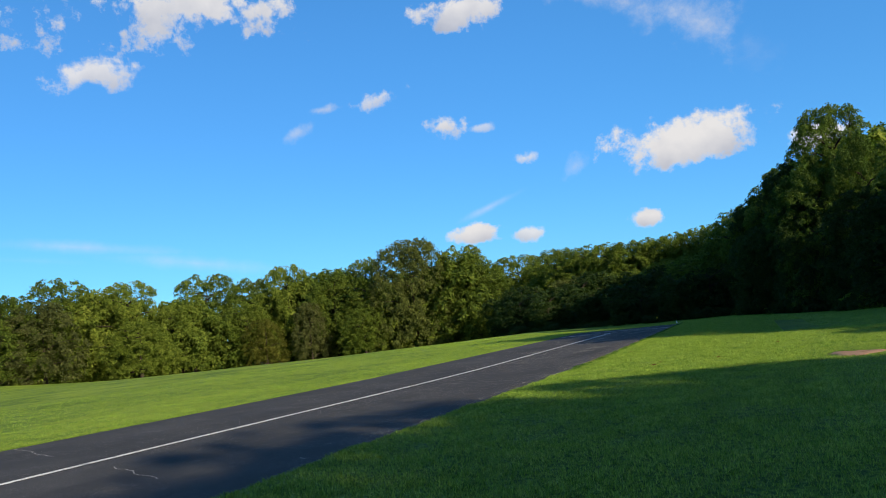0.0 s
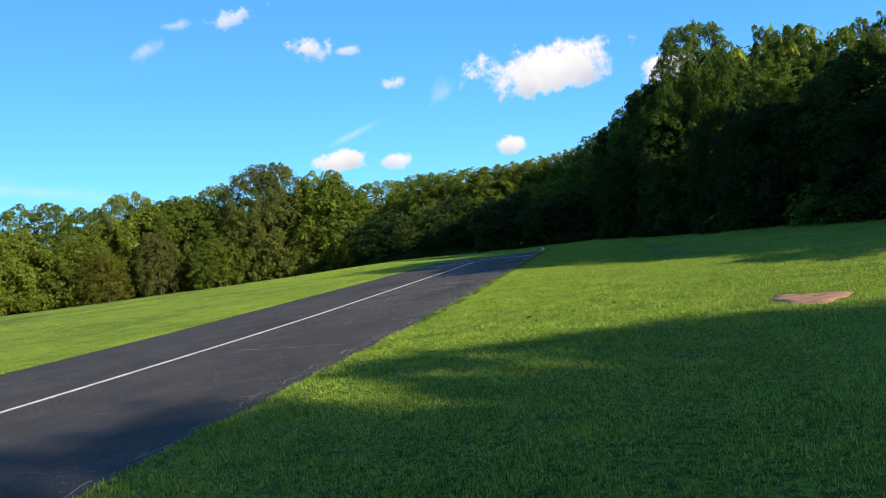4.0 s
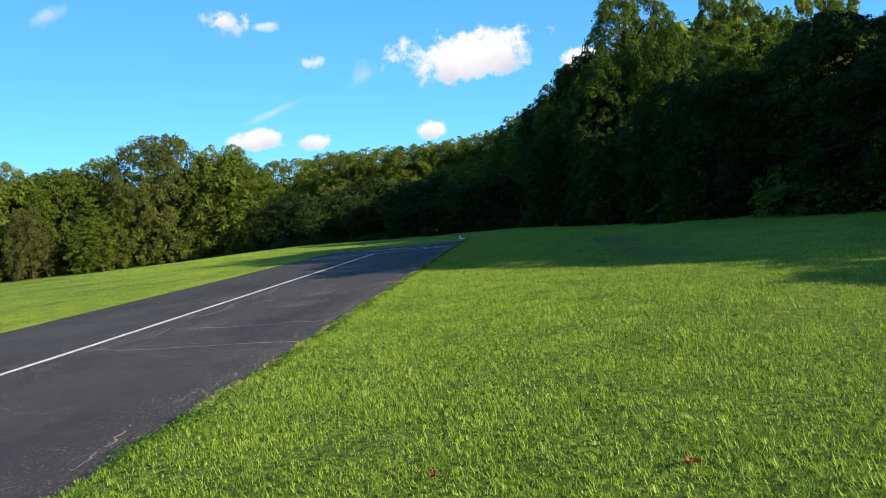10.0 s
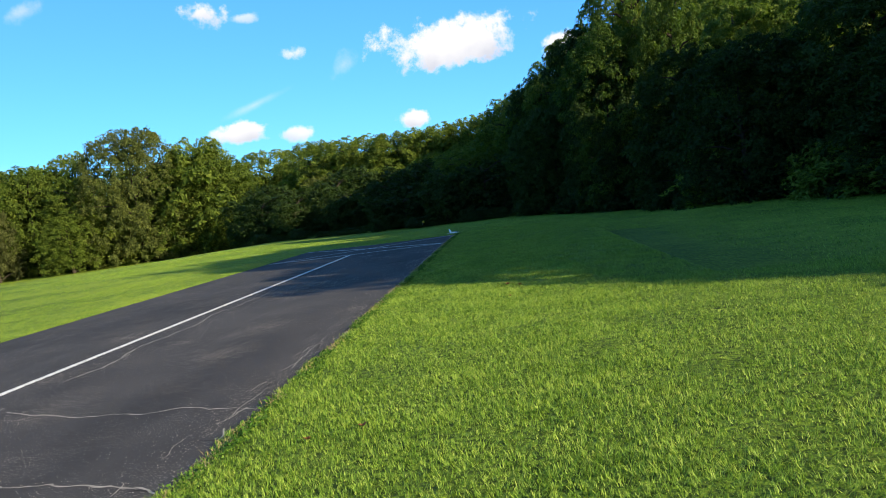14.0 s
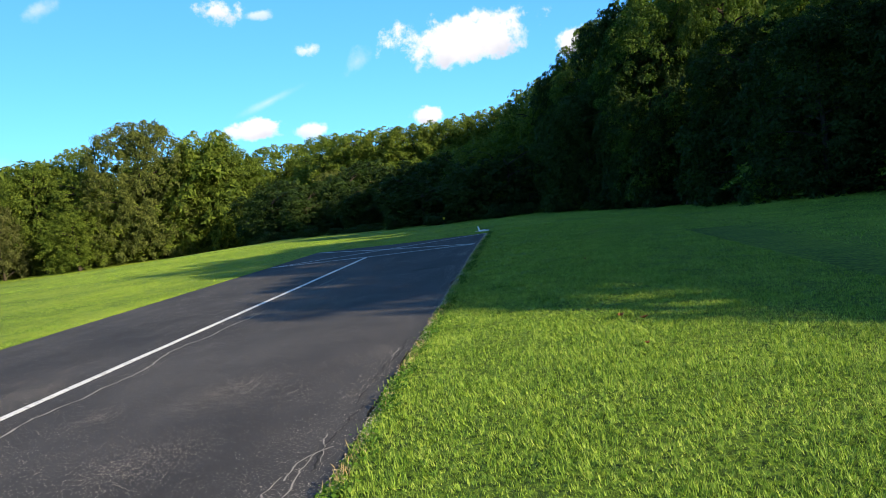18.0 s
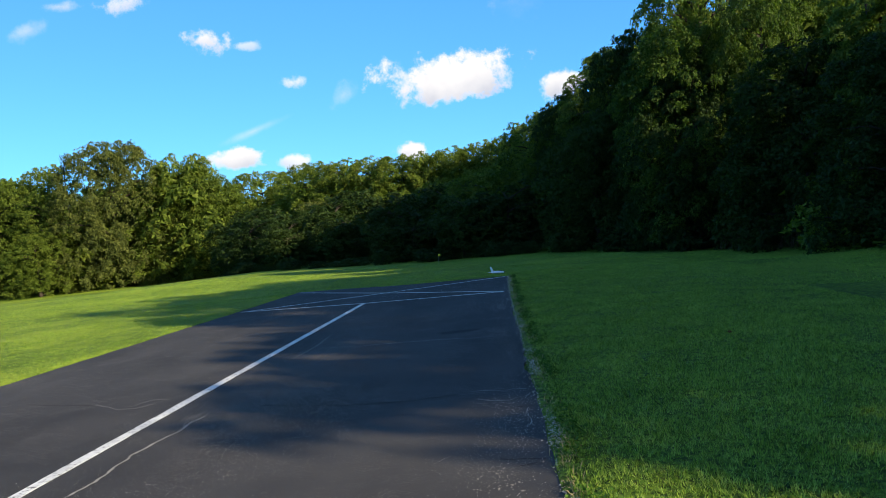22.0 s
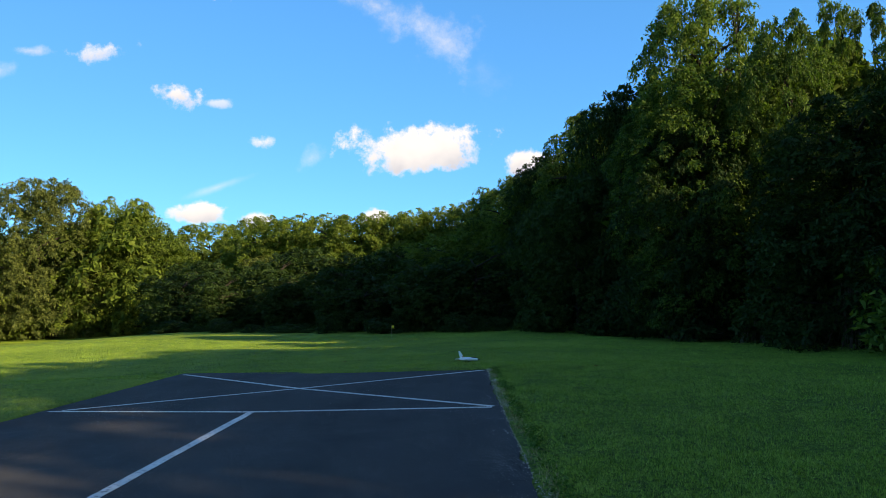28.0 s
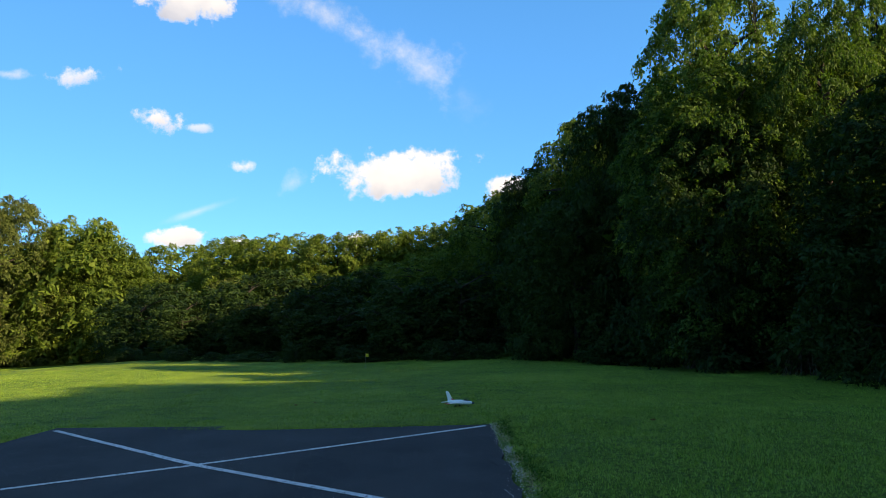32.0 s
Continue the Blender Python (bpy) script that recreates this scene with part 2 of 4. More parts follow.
LEAF_GREEN = leaf_material("leaf_green", (0.040, 0.068, 0.012), (0.104, 0.150, 0.022), (0.20, 0.24, 0.04))
LEAF_OLIVE = leaf_material("leaf_olive", (0.045, 0.062, 0.017), (0.098, 0.12, 0.03), (0.19, 0.205, 0.055), 0.36)
LEAF_YELLOW = leaf_material("leaf_yellow", (0.045, 0.058, 0.011), (0.105, 0.115, 0.018), (0.19, 0.17, 0.036))
# dark green, darkened further: the shade under the woods is put into the colour
LEAF_SHADED = leaf_material("leaf_shaded", (0.014, 0.030, 0.009), (0.028, 0.054, 0.014), (0.055, 0.085, 0.022))
# sunlight on the wood's edge is put into this lighter, more translucent leaf
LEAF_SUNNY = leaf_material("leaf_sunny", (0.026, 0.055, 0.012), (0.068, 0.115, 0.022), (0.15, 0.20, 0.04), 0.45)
LEAF_PALE = leaf_material("leaf_pale", (0.036, 0.048, 0.016), (0.07, 0.085, 0.028), (0.125, 0.135, 0.045))


def bark():
    s = Stuff("bark", 0.9, 0.1)
    n = s.noise(3.0, 6.0, 0.65, (4, 4, 0.6))
    s.colour(s.ramp(n, (0.3, (0.018, 0.014, 0.011)), (0.7, (0.062, 0.05, 0.04))))
    s.bump(n, 0.8, 0.03)
    return s.mat


BARK = bark()


def turf():
    s = Stuff("turf", 0.85, 0.15)
    broad = s.noise(0.16, 3.0)
    mid = s.noise(1.3, 4.0, 0.6)
    fine_n = s.noise(38.0, 3.0, 0.7)
    tuft = s.noise(11.0, 3.0, 0.7)
    v = s.math("ADD", s.math("ADD", s.math("MULTIPLY", broad, 0.3), s.math("MULTIPLY", tuft, 0.3)), s.math("ADD", s.math("MULTIPLY", mid, 0.2), s.math("MULTIPLY", fine_n, 0.3)))
    c = s.ramp(v, (0.43, (0.022, 0.055, 0.006)), (0.53, (0.12, 0.195, 0.014)), (0.63, (0.26, 0.335, 0.03)))
    dry = s.ramp(s.noise(0.45, 5.0, 0.7), (0.62, (0, 0, 0)), (0.74, (1, 1, 1)))
    c = s.mix(s.math("MULTIPLY", dry, 0.35), c, (0.24, 0.22, 0.06))
    # ground between the blades, darkened for the shade in its hollows
    shaded_thatch = s.ramp(s.noise(13.0, 5.0, 0.75), (0.42, (0.014, 0.032, 0.004)), (0.64, (0.17, 0.27, 0.022)))
    at = s.node("ShaderNodeSeparateXYZ")
    s.link(s.place(), at.inputs[0])
    lawn_x = s.math("SUBTRACT", s.math("DIVIDE", s.math("SUBTRACT", 14.5, at.outputs["X"]), 5.0, True), s.math("LESS_THAN", at.outputs["X"], 0.0))
    lawn_y = s.math("MULTIPLY", s.math("DIVIDE", s.math("SUBTRACT", at.outputs["Y"], 1.0), 6.0, True), s.math("DIVIDE", s.math("SUBTRACT", 64.0, at.outputs["Y"]), 10.0, True))
    s.colour(s.mix(s.math("MULTIPLY", s.math("MULTIPLY", lawn_x, lawn_y, True), 0.85), c, shaded_thatch))
    s.bump(s.math("ADD", s.math("MULTIPLY", fine_n, 0.5), s.noise(9.0, 4.0, 0.7)), 1.0, 0.06)
    return s.mat


def blade():
    s = Stuff("grass_blade", 0.55, 0.25)
    island = s.node("ShaderNodeNewGeometry").outputs["Random Per Island"]
    v = s.math("ADD", s.math("MULTIPLY", island, 0.42), s.math("MULTIPLY", s.noise(14.0, 5.0, 0.85), 0.75))
    v = s.math("ADD", v, s.math("MULTIPLY", s.math("SUBTRACT", s.noise(1.4, 4.0, 0.7), 0.5), 0.45))
    c = s.ramp(v, (0.34, (0.034, 0.088, 0.010)), (0.50, (0.145, 0.27, 0.027)), (0.66, (0.29, 0.43, 0.05)), (0.88, (0.44, 0.52, 0.11)))
    s.colour(c)
    t = s.node("ShaderNodeBsdfTranslucent")
    s.link(c, t.inputs["Color"])
    m = s.node("ShaderNodeMixShader")
    m.inputs[0].default_value = 0.35
    s.link(s.bsdf.outputs[0], m.inputs[1])
    s.link(t.outputs[0], m.inputs[2])
    s.link(m.outputs[0], s.out.inputs["Surface"])
    return s.mat


def asphalt():
    s = Stuff("asphalt", 0.9, 0.18)
    broad = s.noise(0.22, 4.0, 0.6)
    along = s.noise(0.5, 4.0, 0.6, (1.6, 0.25, 1))
    grit = s.noise(160.0, 2.0, 0.6)
    v = s.math("ADD", s.math("MULTIPLY", broad, 0.5), s.math("MULTIPLY", along, 0.5))
    c = s.ramp(v, (0.34, (0.027, 0.026, 0.027)), (0.52, (0.045, 0.043, 0.0435)), (0.72, (0.067, 0.064, 0.063)))
    chips = s.ramp(s.noise(62.0, 1.0, 0.5), (0.61, (0, 0, 0)), (0.65, (1, 1, 1)))
    worn = s.ramp(s.noise(0.8, 6.0, 0.7), (0.42, (0, 0, 0)), (0.62, (1, 1, 1)))
    c = s.mix(s.math("MULTIPLY", s.math("MULTIPLY", chips, worn), 0.85), c, (0.22, 0.20, 0.18))
    silt = s.ramp(s.noise(0.38, 6.0, 0.7, (1.0, 0.5, 1)), (0.63, (0, 0, 0)), (0.72, (1, 1, 1)))
    c = s.mix(s.math("MULTIPLY", s.math("MULTIPLY", silt, s.noise(9.0, 4.0)), 0.5), c, (0.17, 0.13, 0.10))
    s.colour(c)
    s.bump(s.math("ADD", grit, s.math("MULTIPLY", chips, 0.6)), 0.6, 0.004)
    return s.mat


def plain(name, c, rough=0.6, spread=0.12, scale=8.0, metal=0.0):
    s = Stuff(name, rough)
    n = s.noise(scale, 4.0, 0.6)
    lo, hi = tuple(x * (1 - spread) for x in c), tuple(min(1, x * (1 + spread)) for x in c)
    s.colour(s.ramp(n, (0.3, lo), (0.7, hi)))
    s.bsdf.inputs["Metallic"].default_value = metal
    return s.mat


def paint():
    s = Stuff("line_paint", 0.65)
    c = s.ramp(s.noise(2.2, 4.0), (0.3, (0.52, 0.51, 0.49)), (0.7, (0.72, 0.71, 0.69)))
    gone = s.ramp(s.noise(17.0, 5.0, 0.7), (0.55, (0, 0, 0)), (0.60, (1, 1, 1)))
    s.colour(s.mix(s.math("MULTIPLY", gone, 0.9), c, (0.06, 0.055, 0.05)))
    return s.mat


STRAW = plain("straw", (0.36, 0.27, 0.13), 0.8, 0.3, 12.0)
WEED = leaf_material("weed_leaf", (0.035, 0.09, 0.012), (0.07, 0.15, 0.02), (0.12, 0.21, 0.03), 0.3)
TURF, BLADE, ASPHALT, PAINT = turf(), blade(), asphalt(), paint()


# ---- building helpers ----
def mesh_of(name, verts, faces, material, smooth=False):
    me = bpy.data.meshes.new(name)
    me.from_pydata(verts, [], faces)
    me.materials.append(material)
    if smooth:
        me.polygons.foreach_set("use_smooth", [True] * len(me.polygons))
    me.update()
    return me


def quads(name, corners, material):
    """A mesh from an array of n x k x 3 loose polygons with k corners."""
    n, k = corners.shape[:2]
    me = bpy.data.meshes.new(name)
    me.vertices.add(n * k)
    me.vertices.foreach_set("co", corners.astype(np.float32).ravel())
    me.loops.add(n * k)
    me.loops.foreach_set("vertex_index", np.arange(n * k, dtype=np.int32))
    me.polygons.add(n)
    me.polygons.foreach_set("loop_start", np.arange(0, n * k, k, dtype=np.int32))
    me.materials.append(material)
    me.update(calc_edges=True)
    return me


def part(name, me, parent, label=""):
    ob = new(name, me)
    ob.parent = parent
    if label:
        ob["label"] = label
    return ob


def smooth01(v):
    v = np.clip(v, 0.0, 1.0)
    return v * v * (3 - 2 * v)


def road_z(y):
    """Height of the runway: level at its far end, a little higher towards the start."""
    return 0.25 * smooth01((28.0 - y) / 28.0)


def right_edge(y):
    return 4.52 - 0.30 * np.clip((y - 24.0) / 26.0, 0, 1)


def left_edge(y):
    return -4.62 + 0.48 * np.clip((y - 24.0) / 28.0, 0, 1)


def end_edge(x):
    """Where the asphalt ends: a slanting, slightly bowed edge."""
    return 58.15 + 0.029 * (4.2 - x) ** 2


def ground_z(x, y):
    """Height of the field: level round the runway, falling gently to the woods."""
    z = road_z(y) - 0.36 * smooth01((x - 6) / 10) * smooth01((y - 25) / 22)
    z = z - 0.24 * smooth01((y - 58.5) / 5) * smooth01((x + 30) / 20) - 0.35 * smooth01((y - 64) / 26) * smooth01((x + 22) / 20)
    z = z - 1.9 * smooth01((-x - 8) / 45) * smooth01((y - 55) / 85)
    z = z + 2.6 * smooth01((-x - 92) / 45) * smooth01((130 - y) / 60)
    return z + 0.035 * np.sin(x * 0.31 + 1.0) * np.sin(y * 0.23) * smooth01((np.abs(x) - 5) / 5)


RIGHT, LEFT, END, START = 4.52, -4.62, 58.15, -60.0

# ---- ground: one sheet out to the horizon ----
xs = np.unique(np.concatenate([[-2500, -1200, -600, -350], np.arange(-240, -40, 8.0), np.arange(-40, -6, 2.0), [-5.2, LEFT - 0.02, LEFT + 0.12, 0, RIGHT - 0.12, RIGHT + 0.02],
                               np.arange(5, 30, 0.5), np.arange(30, 60, 3.0), np.arange(60, 240, 12.0), [350, 600, 1200, 2500]]))
ys = np.unique(np.concatenate([[-2500, -1200, -500, -250, -120], np.arange(-60, 0, 4.0), np.arange(0, END - 0.4, 0.5), [END - 0.12, END + 0.02], np.arange(END + 0.5, 96, 0.75), np.arange(96, 240, 6.0), [350, 600, 1200, 2500]]))
gx, gy = np.meshgrid(xs, ys)
under = (gx > LEFT) & (gx < RIGHT) & (gy < END)
# the sheet's lines follow the runway's tapering sides and slanting end
reach = np.where(gx > 0, np.clip(np.minimum(gx / RIGHT, (9 - gx) / (9 - RIGHT)), 0, 1), np.clip(np.minimum(gx / LEFT, (14 + gx) / (14 + LEFT)), 0, 1))
taper = np.where(gx > 0, right_edge(gy) - RIGHT, left_edge(gy) - LEFT) * reach
slant = (end_edge(np.clip(gx, -4.7, 4.6)) - END) * np.clip(1 - np.abs(gy - END) / 12, 0, 1) * np.clip((14 - np.abs(gx)) / 9, 0, 1)
gx, gy = gx + taper, gy + slant
gz = ground_z(gx, gy) + 0.012
gz[under] = road_z(gy[under]) - 0.09
rng = np.random.default_rng(3)
rough_zone = (np.abs(gx) < 30) & (gy > 0) & (gy < 96) & ~under
gz[rough_zone] += rng.normal(0, 0.004, gx.shape)[rough_zone]
nx = len(xs)
faces = [(j * nx + i, j * nx + i + 1, (j + 1) * nx + i + 1, (j + 1) * nx + i) for j in range(len(ys) - 1) for i in range(nx - 1)]
ground = new("ground", mesh_of("ground", np.stack([gx, gy, gz], -1).reshape(-1, 3).tolist(), faces, TURF, True))
tagged(ground, "mown green grass field sloping gently to the woods", "ground", kind="structure")

# ---- runway ----
def ragged_slab():
    bm = bmesh.new()
    r = random.Random(5)
    left, right = [], []
    n = 340
    for i in range(n + 1):
        y = START + (END - START) * i / n
        left.append((left_edge(y) + r.uniform(-0.03, 0.03), y))
        right.append((right_edge(y) + r.uniform(-0.05, 0.05) + 0.04 * math.sin(y * 0.9), y))
    tops = []
    for (lx, y), (rx, _) in zip(left, right):
        row = []
        for k in range(17):
            x = lx + (rx - lx) * k / 16
            yy = y + (end_edge(x) - END) * min(1.0, max(0.0, (y - 46.0) / (END - 46.0))) + (r.uniform(-0.02, 0.02) if y > END - 0.3 else 0)
            row.append(bm.verts.new((x, yy, road_z(yy))))
        tops.append(row)
    lows = [[bm.verts.new((row[0].co.x, row[0].co.y, row[0].co.z - 0.12)), bm.verts.new((row[-1].co.x, row[-1].co.y, row[-1].co.z - 0.12))] for row in tops]
    for a, b, la, lb in zip(tops, tops[1:], lows, lows[1:]):
        for k in range(16):
            bm.faces.new((a[k], a[k + 1], b[k + 1], b[k]))
        bm.faces.new((la[0], a[0], b[0], lb[0]))
        bm.faces.new((a[-1], la[1], lb[1], b[-1]))
    bm.faces.new([lows[-1][0], *tops[-1], lows[-1][1]])
    me = bpy.data.meshes.new("runway")
    bm.to_mesh(me)
    me.materials.append(ASPHALT)
    return me


runway = tagged(new("runway", ragged_slab()), "dark grey asphalt runway with cracks and worn edges", "runway", kind="structure")


def stripe(name, a, b, wide, z=0.004, label=""):
    """A painted stripe, a few millimetres thick, with slightly uneven sides."""
    r = random.Random(name + str(a))
    a, b = Vector((*a, 0)), Vector((*b, 0))
    d = (b - a).normalized()
    side = Vector((-d.y, d.x, 0)) * wide / 2
    n = max(2, int((b - a).length / 0.4))
    verts, faces = [], []
    for i in range(n + 1):
        p = a.lerp(b, i / n)
        l, q = p + side * r.uniform(0.9, 1.1), p - side * r.uniform(0.9, 1.1)
        h = road_z(p.y) + z
        verts += [(l.x, l.y, h - 0.003), (l.x, l.y, h), (q.x, q.y, h), (q.x, q.y, h - 0.003)]
    for i in range(n):
        k = 4 * i
        faces += [(k, k + 4, k + 5, k + 1), (k + 1, k + 5, k + 6, k + 2), (k + 2, k + 6, k + 7, k + 3)]
    return part(name, mesh_of(name, verts, faces, PAINT), runway, label)


stripe("centre_line", (0, START), (0.03, 52.35), 0.13, 0.004, "worn white painted centre line")
MEET, CROSS = (0.05, 52.28), (0.13, 55.45)
for end in ((-3.96, 53.25), (4.06, 51.88)):
    stripe("threshold_line", end, MEET, 0.10, 0.005, "white painted line across the runway")
for end, z in (((-3.75, 53.3), 0.006), ((4.13, 57.97), 0.006), ((4.08, 51.95), 0.008), ((-3.93, 59.7), 0.008)):
    stripe("cross_line", end, CROSS, 0.10, z, "white painted diagonal of a cross")


# ---- trees ----
def unit(v):
    return v / np.maximum(np.linalg.norm(v, axis=-1, keepdims=True), 1e-6)


def leaves(name, lobes, count, size, seed, material, corners=4, droop=0.35):
    """A crown: leaves on flat drooping sprays, which sit on the shells of many lobes (x, y, z, radius)."""
    g = np.random.default_rng(seed)
    lobes = np.asarray(lobes, float)
    weight = lobes[:, 3] ** 2
    each = 18
    sprays = count // each
    pick = g.choice(len(lobes), sprays, p=weight / weight.sum())
    c, r = lobes[pick, :3], lobes[pick, 3]
    out = unit(c - lobes[:, :3].mean(0))
    d = unit(g.normal(size=(sprays, 3)) + 0.6 * out + np.array([0, 0, 0.3]))
    far = g.uniform(0.45, 1.0, sprays) ** 0.5 * g.uniform(0.9, 1.16, sprays)
    at = c + d * (r * far)[:, None] * np.array([1, 1, 0.85])
    flat = unit(0.75 * d + np.array([0, 0, 0.75]) + 0.35 * g.normal(size=(sprays, 3)))
    u = unit(np.cross(flat, g.normal(size=(sprays, 3))))
    v = np.cross(flat, u)
    wide = size * g.uniform(1.6, 3.4, sprays)
    n = sprays * each
    k = np.repeat(np.arange(sprays), each)
    a, rho = g.uniform(0, 6.2832, n), np.sqrt(g.random(n))
    ray = u[k] * (np.cos(a) * 1.25)[:, None] + v[k] * (np.sin(a) * 0.8)[:, None]
    p = at[k] + ray * (wide[k] * rho)[:, None] + flat[k] * (g.normal(0, 0.16, n) * wide[k])[:, None] - np.array([0, 0, 1]) * (0.45 * wide[k] * rho ** 2)[:, None]
    nrm = unit(flat[k] + 0.5 * ray * rho[:, None] + 0.42 * g.normal(size=(n, 3)))
    axis = unit(ray + 0.7 * g.normal(size=(n, 3)) - np.array([0, 0, droop]))
    cross = unit(np.cross(nrm, axis))
    s = size * g.uniform(0.6, 1.3, n)[:, None]
    tip = p + axis * s
    if corners == 3:
        low = p - axis * s * 0.55
        return quads(name, np.stack([low + cross * s * 0.42, tip - np.array([0, 0, 1]) * s * 0.15, low - cross * s * 0.42], 1), material)
    q = np.stack([p - axis * s * 0.55, p + cross * s * 0.42 - nrm * s * 0.12, tip - np.array([0, 0, 1]) * s * 0.15, p - cross * s * 0.42 - nrm * s * 0.12], 1)
    return quads(name, q, material)


def tube(verts, faces, points, radii, sides=8):
    base = len(verts)
    n = len(points)
    for i, (p, r) in enumerate(zip(points, radii)):
        d = (Vector(points[min(i + 1, n - 1)]) - Vector(points[max(i - 1, 0)])).normalized()
        u = d.orthogonal().normalized()
        w = d.cross(u)
        for k in range(sides):
            a = 2 * math.pi * k / sides
            verts.append(Vector(p) + (u * math.cos(a) + w * math.sin(a)) * r)
    for i in range(n - 1):
        for k in range(sides):
            a, b = base + i * sides + k, base + i * sides + (k + 1) % sides
            faces.append((a, b, b + sides, a + sides))


def lobes_round(seed, high, wide, low, count, size, solid=0.66):
    """Lobes over an uneven dome from height low to high, with a few boughs that stand out."""
    r = random.Random(seed)
    lean = (r.uniform(-0.08, 0.08) * wide, r.uniform(-0.08, 0.08) * wide)
    boughs = [(r.uniform(0, 6.28), r.uniform(0.3, 0.95), r.uniform(0.10, 0.22)) for _ in range(9)]
    out = []
    for i in range(count):
        t = (i + r.random()) / count
        a = i * 2.39996 + r.uniform(-0.5, 0.5)
        swell = 1.0
        for ba, bt, k in boughs:
            off = math.atan2(math.sin(a - ba), math.cos(a - ba))
            swell += (k if solid < 0.8 else 0.4 * k) * math.exp(-(off / 0.5) ** 2 - ((t - bt) / 0.13) ** 2)
        prof = math.sqrt(max(0.0, 1 - (abs(t - 0.36) / (0.67 if t > 0.36 else 0.9)) ** 2.3))
        rad = wide / 2 * prof * swell * r.uniform(solid, 1.04)
        s = size * r.choice((0.5, 0.65, 0.8, 1.0, 1.35)) * r.uniform(0.85, 1.15)
        z = low + (high - s * 0.8 - low) * t * (0.93 + 0.07 * swell / 1.2)
        out.append((lean[0] * t + rad * math.cos(a), lean[1] * t + rad * math.sin(a), min(z, high - s * 0.5), s))
    for i in range(60):
        a, u = r.uniform(0, 6.28), r.uniform(0.12, 0.9)
        ring, s = wide * 0.20 * (1 - 0.8 * u * u), wide * 0.105 * (1.1 - 0.55 * u)
        out.append((ring * math.cos(a), ring * math.sin(a), min(low + (high - low) * u, high - s * 1.8), s))
    return out


def lobes_wild(seed, high, wide, low, count, size):
    """Lobes of an uneven tree with a few rising leaders and gaps between them."""
    r = random.Random(seed)
    leaders = [(r.uniform(-0.3, 0.3) * wide, r.uniform(-0.3, 0.3) * wide, high * f) for f in (1.0, 0.95, 0.88, 0.8)]
    out = []
    for i in range(count):
        lx, ly, lh = leaders[i % 4]
        t = r.random() ** 0.62
        z = low + (lh - low) * t
        spread = wide * 0.34 * (1.14 - t) ** 0.5 * r.uniform(0.3, 1.1)
        a = r.uniform(0, 6.28)
        s = size * r.uniform(0.6, 1.3) * (1.15 - 0.5 * t)
        out.append((lx * (0.4 + 0.6 * t) + spread * math.cos(a), ly * (0.4 + 0.6 * t) + spread * math.sin(a), min(z, lh - s * 0.6), s))
    return out


def make_tree(kind, seed, high, wide, low, count, lobe, n_leaf, leaf, material, label, name="tree", category="tree", corners=3):
    """One tree at the origin: trunk with limbs, crown."""
    root = new(name)
    tagged(root, label, category)
    lobes = lobes_wild(seed, high, wide, low, count, lobe) if kind == "wild" else lobes_round(seed, high, wide, low, count, lobe, 0.86 if kind == "dome" else 0.66)
    r = random.Random(seed + 50)
    verts, faces = [], []
    top = high * 0.8
    bend = [(r.uniform(-0.02, 0.02) * high * i / 6, r.uniform(-0.02, 0.02) * high * i / 6, -0.4 + (top + 0.4) * i / 6) for i in range(7)]
    base_r = 0.018 * high + 0.05
    tube(verts, faces, bend, [base_r * (1.35 if i == 0 else 1) * (1 - 0.14 * i) for i in range(7)])
    for x, y, z, s in r.sample(lobes, min(len(lobes), 14)):
        h = max(low * 0.6, min(z - 0.25 * math.hypot(x, y), top * 0.95))
        f = (h + 0.4) / (top + 0.4) * 6
        i = min(5, int(max(f, 0)))
        a = Vector(bend[i]).lerp(Vector(bend[i + 1]), max(f, 0) - i)
        b = Vector((x, y, z))
        m = a.lerp(b, 0.5) + Vector((0, 0, 0.08 * (b - a).length))
        tube(verts, faces, [a, m, b], [base_r * 0.42, base_r * 0.25, base_r * 0.08], 5)
    part("trunk", mesh_of("trunk", [tuple(v) for v in verts], faces, BARK, True), root)
    part("crown", leaves("crown", lobes, n_leaf, leaf, seed, material, corners), root)
    return root


settled = {}


def put(kind, x, y, top, wide=None, turn=0.0, group="", label=""):
    """A copy of a prototype, standing on the ground at (x, y), its top at the height given."""
    proto, high, width = kind
    z = float(ground_z(np.array(x), np.array(y))) - 0.05
    sz = (top - z) / high
    sx = wide / width if wide else sz
    m = pose(x, y, z, 0, 0, turn) @ Matrix.Diagonal((sx, sx, sz, 1))
    if proto not in settled:
        settled[proto] = m          # the first of a kind is moved here at the end
        ob = proto
    else:
        ob = copy_thing(proto, m)
    if group:
        ob["group"] = group
    if label:
        ob["label"] = label
    return ob


def proto(*args, **more):
    root = make_tree(*args, **more)
    return (root, args[2], args[3])


# One tree of each kind is built; the others are copies.
far_round = [proto("round", 11 + i, 20.0, 15.0, 0.8, 260, 0.95, 30000, 0.26, m, lab) for i, (m, lab) in enumerate((
    (LEAF_GREEN, "broad leafy green tree at the edge of the woods"), (LEAF_GREEN, "dense green deciduous tree among the woods"),
    (LEAF_OLIVE, "olive green deciduous tree at the field's edge"), (LEAF_YELLOW, "yellowish green tree in front of the woods"),
    (LEAF_PALE, "pale green tree at the edge of the field")))]
great = proto("dome", 17, 22.0, 20.0, 0.5, 900, 0.70, 100000, 0.21, LEAF_OLIVE, "large dome-shaped olive green tree at the field's edge")
filler = [proto("round", 81 + i, 15.0, 12.0, 0.3, 80, 1.35, 14000, 0.42, LEAF_GREEN, "green tree in the depth of the woods") for i in range(2)]
